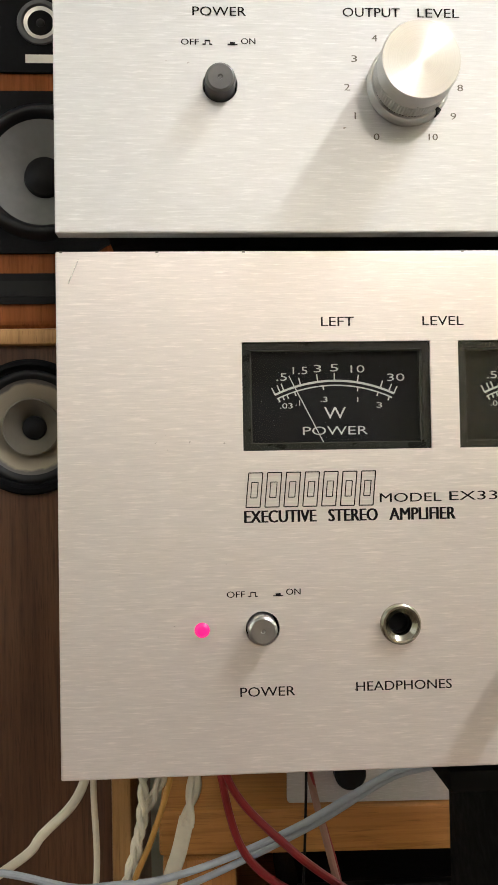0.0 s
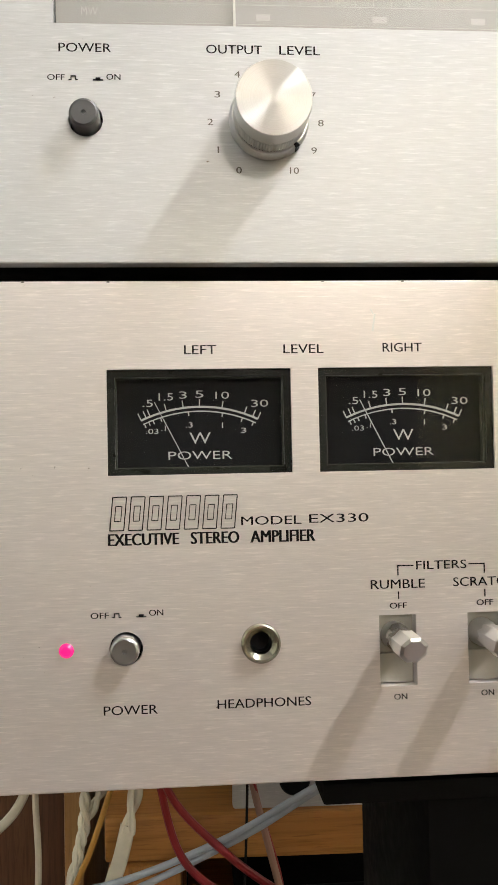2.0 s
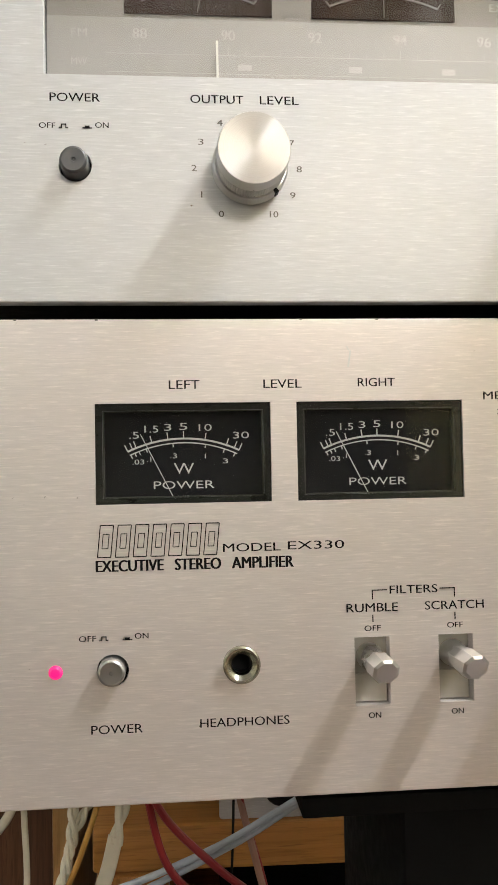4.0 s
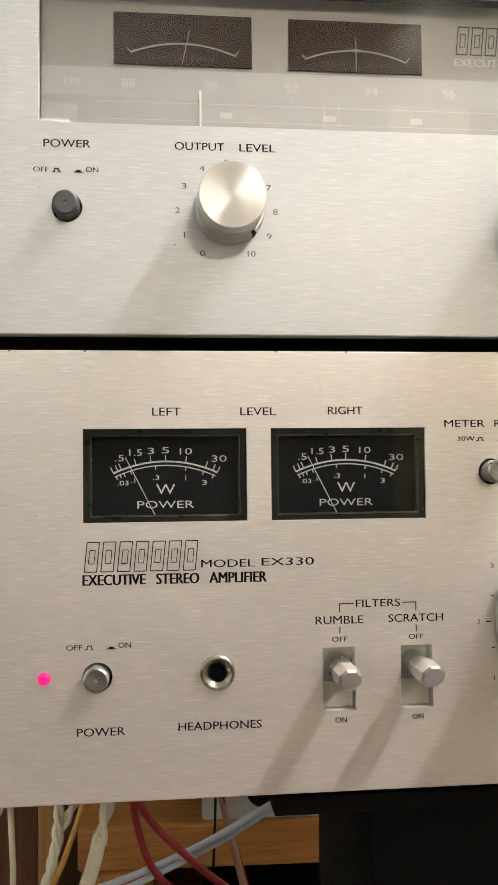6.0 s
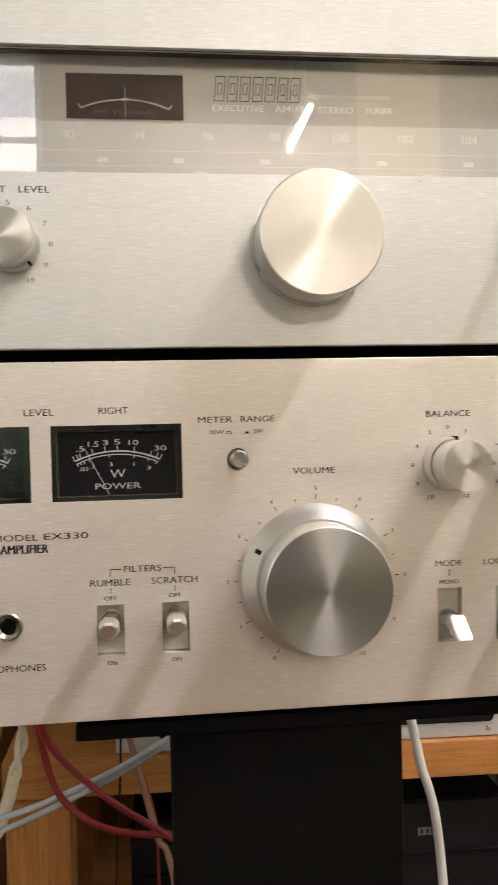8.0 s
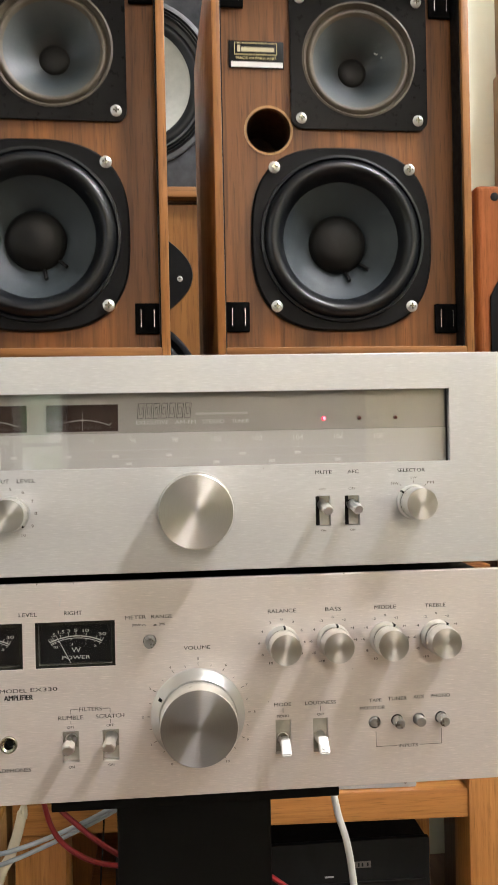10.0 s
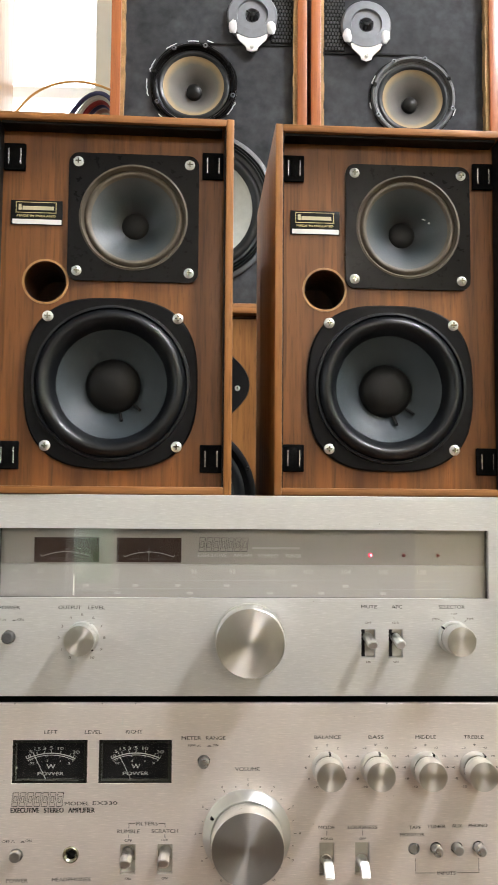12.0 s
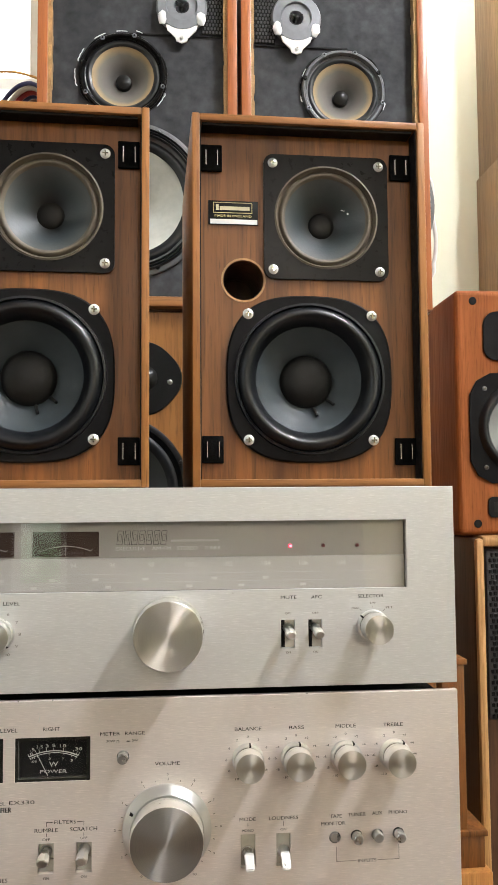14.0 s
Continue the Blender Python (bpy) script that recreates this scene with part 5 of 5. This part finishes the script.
for x in (0.05, 0.38):
    for y in (0.05, 0.29):
        part("foot", lathe([(0, -0.0042), (0.012, -0.0042), (0.012, 0.0042), (0, 0.0042)], (0, 0, 0), 20), BLACK, tuner).matrix_basis = Matrix.Translation((x - 0.215, y - 0.16, 0.0046)) @ pose(0, 0, 0, 90, 0, 0)
dial = part("dial", box(WX0 - 0.002, WX1 + 0.002, 0.0105, 0.0125, 0.8628, WZ1 + 0.002), DIAL_HI, tuner, "grey upper dial plate", False)
part("dial_scale", box(WX0 - 0.002, WX1 + 0.002, 0.0100, 0.0125, WZ0 - 0.002, 0.8626), DIAL_LO, dial, "silver lower dial plate", False)
liner = box(WX0 - 0.002, WX0 - 0.0003, 0.005, 0.0105, WZ0 - 0.002, WZ1 + 0.002)
box(WX1 + 0.0003, WX1 + 0.002, 0.005, 0.0105, WZ0 - 0.002, WZ1 + 0.002, 0, liner), box(WX0, WX1, 0.005, 0.0100, WZ1 + 0.0003, WZ1 + 0.002, 0, liner), box(WX0, WX1, 0.005, 0.0100, WZ0 - 0.002, WZ0 - 0.0003, 0, liner)
part("window_liner", liner, BLACK, tuner, "", False)
for x0, x1, ends, tilt, word in ((0.0608, 0.1081, 0.40, 0.0022, "SIGNAL"), (0.1210, 0.1684, 0.40, 0.0, "FM TUNING")):
    cx = (x0 + x1) / 2
    m = part("tuning_meter", box(x0, x1, 0.0098, 0.0104, 0.8640, 0.8820), BROWN_FACE, dial, "dark brown tuning meter", False)
    bm = bmesh.new()
    R, za = 0.0458, 0.8716
    at = lambda u: (cx + R * math.sin(u), za - R + R * math.cos(u))
    us = [-ends + 2 * ends * i / 16 for i in range(17)]
    for a, b in zip(us, us[1:]):
        rod2d(at(a), at(b), 0.0005, 0.0097, bm)
    for u in (-ends, ends):
        p = at(u)
        rod2d(p, (p[0] + u * 0.003, p[1] + 0.0016), 0.0004, 0.0096, bm)
    rod2d((cx + tilt, 0.8762), (cx - tilt * 0.2, 0.8645), 0.00025, 0.0093, bm)
    if not tilt:
        rod2d((cx - 0.0012, za), (cx + 0.0012, za), 0.0010, 0.0095, bm)
    part("meter_scale", bm, TUNE_ARC, dial, "", False)
    lettering(word, cx - 0.0125, cx + 0.0125, 0.8657, 0.8674, 0.0097, BROWN_PRINT, dial, -1)
outline_logo(0.1810, 0.2180, 0.8722, 0.8822, 0.0105, dial, PRINT)
for s, x0, x1 in (("EXECUTIVE", 0.1805, 0.2020), ("AM-FM", 0.2065, 0.2205), ("STEREO", 0.2250, 0.2400), ("TUNER", 0.2450, 0.2570)):
    lettering(s, x0, x1, 0.8680, 0.8706, 0.0105, FAINT, dial, 0.02)
bar(0.2205, 0.2560, 0.8740, 0.8756, 0.01064, GHOST, dial, "printed_bar")
for i, s in enumerate(("88", "90", "92", "94", "96", "98", "100", "102", "104", "106", "108")):
    x = 0.150 + (i - 3) * 0.0281
    hw = 0.0022 if len(s) == 2 else 0.0033
    lettering(s, x - hw, x + hw, 0.8558, 0.8592, 0.0100, FAINT, dial, 0.03)
sc = bmesh.new()
for i in range(56):
    x = 0.0657 + i * 0.0281 / 5
    rod2d((x, 0.8512), (x, 0.8540 if i % 5 == 0 else 0.8526), 0.00022, 0.01014, sc)
for z in (0.8510, 0.8450):
    rod2d((0.055, z), (0.37, z), 0.0002, 0.01014, sc)
part("scale_lines", sc, FAINT, dial, "", False)
for x, z in ((0.099, 0.8472), (0.135, 0.8472), (0.166, 0.8472), (0.202, 0.8472), (0.252, 0.8472), (0.29, 0.8472), (0.122, 0.8418), (0.175, 0.8418), (0.234, 0.8418), (0.272, 0.8418), (0.318, 0.8418)):
    bar(x - 0.0022, x + 0.0022, z - 0.0010, z + 0.0010, 0.01014, FAINT, dial, "printed_bar")
for s, z in (("FM", 0.8560), ("MW", 0.8468), ("LW", 0.8408)):
    lettering(s, 0.0442, 0.0492, z, z + 0.0026, 0.0099, FAINT, dial)
part("dial_pointer", box(0.0898, 0.0905, 0.0088, 0.0096, 0.8400, 0.8552), WHITE_PRINT, tuner, "white dial pointer")
for x, m in ((0.3085, LED_ON), (0.3335, LED_OFF), (0.3590, LED_OFF)):
    part("indicator_lamp", lathe([(0, -0.0024), (0.0010, -0.0021), (0.0015, -0.0010), (0.0016, 0.0)], (x, 0.0104, 0.8700), 20), m, tuner, "lit red lamp" if m is LED_ON else "")
part("lamp_core", lathe([(0, -0.0030), (0.0006, -0.0028), (0.0009, -0.0023), (0.0010, -0.0015)], (0.3085, 0.0104, 0.8700), 20), LED_CORE, tuner, "glowing pale pink lamp core")
g = part("dial_glass", box(WX0 + 0.0001, WX1 - 0.0001, 0.0022, 0.0036, WZ0 + 0.0001, WZ1 - 0.0001), GLASS, tuner, "clear dial window", False)
g.visible_shadow = False
knob("output_knob", 0.0990, 0.8110, (0.0116, 0.0045), 0.0107, 0.0165, tuner, -48, None, "", (0.06, 0.46))
knob("tuning_knob", 0.2188, 0.8108, (0.0252, 0.003), 0.0243, 0.0235, tuner, None, None, "large spun aluminium tuning knob", (0.02, 0.20))
knob("selector_knob", 0.3675, 0.8118, (0.0118, 0.0045), 0.0105, 0.0215, tuner, 140)
for s in TSLOTS:
    slide_lever(*s[:4], s[4], tuner, s[5], 0.0027)
    part("slot_dark", box(s[0] + 0.0003, s[0] + 0.0030, 0.0028, 0.0044, s[2] + 0.0003, s[3] - 0.0003), BLACK, tuner)
push_button(0.0462, 0.8112, 0.0043, 0.0052, tuner, DARK_BUTTON, "dark grey power button")
T = lambda s, x0, x1, z0, h=0.0026, m=None, b=0.0: lettering(s, x0, x1, z0, z0 + h, 0, m or PRINT, tp, b)
T("POWER", 0.0388, 0.0538, 0.8308), T("OUTPUT", 0.0812, 0.0975, 0.8310), T("LEVEL", 0.1026, 0.1146, 0.8310)
T("OFF", 0.0355, 0.0404, 0.8225, 0.0017), T("ON", 0.0523, 0.0563, 0.8228, 0.0017)
in_out_marks(0.0415, 0.0513, 0.8226, tp)
for i in range(11):
    a = radians(240 - 30 * i)
    cx, cz = 0.0982 + 0.0162 * math.cos(a), 0.8108 + 0.0163 * math.sin(a)
    hw = 0.0008 if i < 10 else 0.0013
    T(str(i), cx - hw * (0.22 if i == 1 else 1), cx + hw * (0.22 if i == 1 else 1), cz - 0.0009, 0.0019, PRINT_GREY)
T("MUTE", 0.3000, 0.3115, 0.8322, 0.0024), T("AFC", 0.3222, 0.3300, 0.8322, 0.0024), T("SELECTOR", 0.3568, 0.3760, 0.8322, 0.0024)
for x in (0.3051, 0.3251):
    T("OFF", x - 0.0023, x + 0.0023, 0.8212, 0.0015, PRINT_GREY), T("ON", x - 0.0017, x + 0.0017, 0.7932, 0.0015, PRINT_GREY)
T("MW", 0.3522, 0.3575, 0.8238, 0.0016, PRINT_GREY), T("LW", 0.3660, 0.3700, 0.8276, 0.0014, PRINT_GREY), T("FM", 0.3775, 0.3820, 0.8240, 0.0016, PRINT_GREY)
for p, q in (((0.3582, 0.8240), (0.3592, 0.8228)), ((0.3678, 0.8262), (0.3678, 0.8248)), ((0.3768, 0.8238), (0.3756, 0.8226))):
    part("dial_tick", rod2d(p, q, 0.0003, 0, bmesh.new()), PRINT_GREY, tp)


# ---- cables ----
def cable(name, pts, radius, mat, label, steps=12, twist=0.0, flat=1.0):
    path = smooth_path(pts, steps)
    bm = twisted(path, radius, twist) if twist else cord(path, radius, 10, None, flat)
    ob = part(name, bm, mat)
    return tagged(ob, label, "cable", "cables behind the amplifier")


REAR = 0.350
cable("speaker_cable", [(0.0, REAR, 0.66), (-0.011, 0.40, 0.58), (-0.010, 0.42, 0.478), (-0.016, 0.42, 0.41), (-0.036, 0.42, 0.32), (-0.06, 0.44, 0.004)], 0.0024, CREAM, "cream twisted loudspeaker cable hanging behind the amplifier", 30, 0.030)
cable("speaker_cable", [(0.02, REAR, 0.66), (0.016, 0.40, 0.58), (0.008, 0.425, 0.478), (-0.010, 0.425, 0.435), (-0.024, 0.425, 0.386), (-0.045, 0.425, 0.32), (-0.09, 0.45, 0.004)], 0.0024, CREAM, "cream twisted loudspeaker cable hanging behind the amplifier", 30, 0.034)
ribbon = twisted(smooth_path([(0.04, REAR, 0.66), (0.036, 0.40, 0.58), (0.031, 0.415, 0.478), (0.022, 0.415, 0.428)], 30), 0.0031, 0.055)
cord(smooth_path([(0.0225, 0.4155, 0.434), (0.016, 0.4155, 0.408), (0.008, 0.4155, 0.385), (-0.012, 0.415, 0.32), (-0.05, 0.43, 0.004)], 14), 0.0032, 12, ribbon, 1.9)
tagged(part("speaker_cable", ribbon, CREAM), "cream loudspeaker cable, twisted above and a flat ribbon below", "cable", "cables behind the amplifier")
cable("speaker_cable", [(-0.01, REAR, 0.66), (-0.04, 0.40, 0.56), (-0.056, 0.42, 0.463), (-0.088, 0.42, 0.424), (-0.12, 0.42, 0.396), (-0.30, 0.45, 0.28), (-0.42, 0.5, 0.005)], 0.0029, CREAM, "flat cream loudspeaker cable swinging aside behind the amplifier", 14, 0, 1.3)
cable("speaker_cable", [(-0.02, REAR, 0.66), (-0.045, 0.40, 0.56), (-0.049, 0.42, 0.463), (-0.047, 0.42, 0.40), (-0.052, 0.42, 0.33), (-0.07, 0.44, 0.005)], 0.0025, CREAM, "plain cream cable hanging straight down")
cable("amber_cable", [(0.03, REAR, 0.66), (0.022, 0.38, 0.56), (0.014, 0.405, 0.482), (-0.002, 0.40, 0.43), (-0.017, 0.40, 0.395), (-0.040, 0.40, 0.332), (-0.07, 0.42, 0.003)], 0.0023, AMBER, "amber yellow cable hanging behind the amplifier")
cable("signal_cable", [(0.045, REAR, 0.66), (0.044, 0.365, 0.55), (0.047, 0.38, 0.491), (0.062, 0.38, 0.428), (0.092, 0.38, 0.397), (0.13, 0.38, 0.384), (0.176, 0.38, 0.382), (0.26, 0.38, 0.386), (0.36, 0.42, 0.30)], 0.0030, RED, "dark red signal cable looping behind the stand")
cable("signal_cable", [(0.05, REAR, 0.66), (0.048, 0.362, 0.55), (0.054, 0.375, 0.477), (0.098, 0.375, 0.426), (0.145, 0.375, 0.391), (0.176, 0.372, 0.377), (0.26, 0.36, 0.374), (0.36, 0.41, 0.28)], 0.0030, RED, "dark red signal cable looping behind the stand")
cable("signal_cable", [(0.28, REAR, 0.62), (0.235, 0.38, 0.50), (0.178, 0.40, 0.468), (0.098, 0.40, 0.427), (0.014, 0.40, 0.398), (-0.049, 0.40, 0.392), (-0.2, 0.42, 0.37), (-0.42, 0.5, 0.006)], 0.0027, BLUE_GREY, "blue-grey signal cable crossing behind the amplifier")
cable("signal_cable", [(0.29, REAR, 0.62), (0.238, 0.385, 0.495), (0.178, 0.405, 0.462), (0.112, 0.405, 0.426), (0.014, 0.405, 0.385), (-0.049, 0.405, 0.372), (-0.2, 0.43, 0.33), (-0.40, 0.52, 0.006)], 0.0026, BLUE_GREY, "blue-grey signal cable crossing behind the amplifier")
cable("brown_cable", [(0.11, REAR, 0.66), (0.114, 0.42, 0.52), (0.121, 0.44, 0.456), (0.134, 0.44, 0.40), (0.147, 0.44, 0.349), (0.162, 0.44, 0.301), (0.20, 0.45, 0.005)], 0.0031, PINK, "pinkish brown cable hanging behind the amplifier")
cable("thin_black_cable", [(0.115, REAR, 0.66), (0.116, 0.41, 0.54), (0.116, 0.42, 0.464), (0.113, 0.42, 0.392), (0.108, 0.42, 0.316), (0.10, 0.44, 0.003)], 0.0011, BLACK, "thin black cable hanging behind the amplifier")
cable("thin_red_cable", [(0.118, REAR, 0.66), (0.116, 0.42, 0.50), (0.124, 0.44, 0.446), (0.145, 0.445, 0.365), (0.147, 0.445, 0.302), (0.15, 0.45, 0.003)], 0.0015, RED, "thin red cable hanging behind the amplifier")
cable("white_cable", [(0.36, REAR, 0.66), (0.362, 0.365, 0.56), (0.369, 0.37, 0.495), (0.380, 0.37, 0.436), (0.398, 0.37, 0.343), (0.42, 0.39, 0.005)], 0.0034, WHITE_CABLE, "white mains cable hanging beside the stand", 12, 0, 1.2)

# cables beside the tall loudspeakers
cable("white_cable", [(0.555, 0.765, 1.455), (0.600, 0.72, 1.455), (0.641, 0.70, 1.43), (0.645, 0.70, 1.37), (0.650, 0.70, 1.328), (0.646, 0.70, 1.29), (0.634, 0.70, 1.258), (0.560, 0.765, 1.20)], 0.0034, WHITE_CABLE, "white cable loop behind a tall loudspeaker")
for a, b in (((0.637, 0.70, 1.434), (0.643, 0.70, 1.408)), ((0.626, 0.703, 1.247), (0.637, 0.70, 1.264))):
    cable("cable_plug", [a, tuple((p + q) / 2 for p, q in zip(a, b)), b], 0.0048, BLACK, "black cable plug behind a tall loudspeaker")
cable("orange_cord", [(-0.232, 0.93, 1.60), (-0.17, 0.92, 1.672), (-0.10, 0.91, 1.695), (-0.03, 0.90, 1.68), (0.04, 0.88, 1.63), (0.08, 0.84, 1.55)], 0.0022, AMBER, "orange cord drooping before the window")
k = 0
for mat, lab in ((NAVY, "navy cable in a loose coil"), (WHITE_CABLE, "white cable in a loose coil"), (RED, "red cable in a loose coil"), (NAVY, "navy cable in a loose coil"), (PINK, "brown cable in a loose coil"), (WHITE_CABLE, "white cable in a loose coil")):
    d = 0.010 * k
    cable("coiled_cable", [(-0.115 + d, 0.70 + d, 1.2275), (-0.10 + d * 0.6, 0.70 + d, 1.33), (-0.085 + d, 0.71 + d, 1.47 - d * 0.3), (-0.035 + d * 0.3, 0.71 + d, 1.562 - d * 0.25), (0.012, 0.70 + d, 1.555 - d * 0.3), (0.034 - d * 0.4, 0.70 + d, 1.45 - d), (0.03 - d, 0.71 + d, 1.32), (0.0 - d * 1.2, 0.72 + d, 1.2275)], 0.0035 + 0.0006 * (k % 3), mat, lab)
    k += 1
bag = thing("plastic_bag", (-0.17, 0.76, 1.2355), "clear plastic bag of tangled wires on a cherry loudspeaker", "bag")
bm = bmesh.new()
bmesh.ops.create_icosphere(bm, subdivisions=4, radius=1)
for v in bm.verts:
    n = v.co.copy()
    q = 1 + 0.16 * noise.noise(n * 2.3) + 0.07 * noise.noise(n * 6.1)
    v.co = Vector((-0.162 + n.x * 0.05 * q, 0.75 + n.y * 0.06 * q, max(1.2360, 1.365 + n.z * 0.165 * q)))
part("bag_film", bm, POLY, bag)
for i in range(14):
    rr = random.Random(i)
    pts = [(-0.162 + rr.uniform(-0.034, 0.034), 0.75 + rr.uniform(-0.04, 0.04), 1.250 + 0.22 * j / 5 + rr.uniform(-0.01, 0.01)) for j in range(6)]
    part("wire", cord(smooth_path(pts, 6), 0.0022, 6), (NAVY, WHITE_CABLE, BLACK, RED, BLUE_GREY)[i % 5], bag)
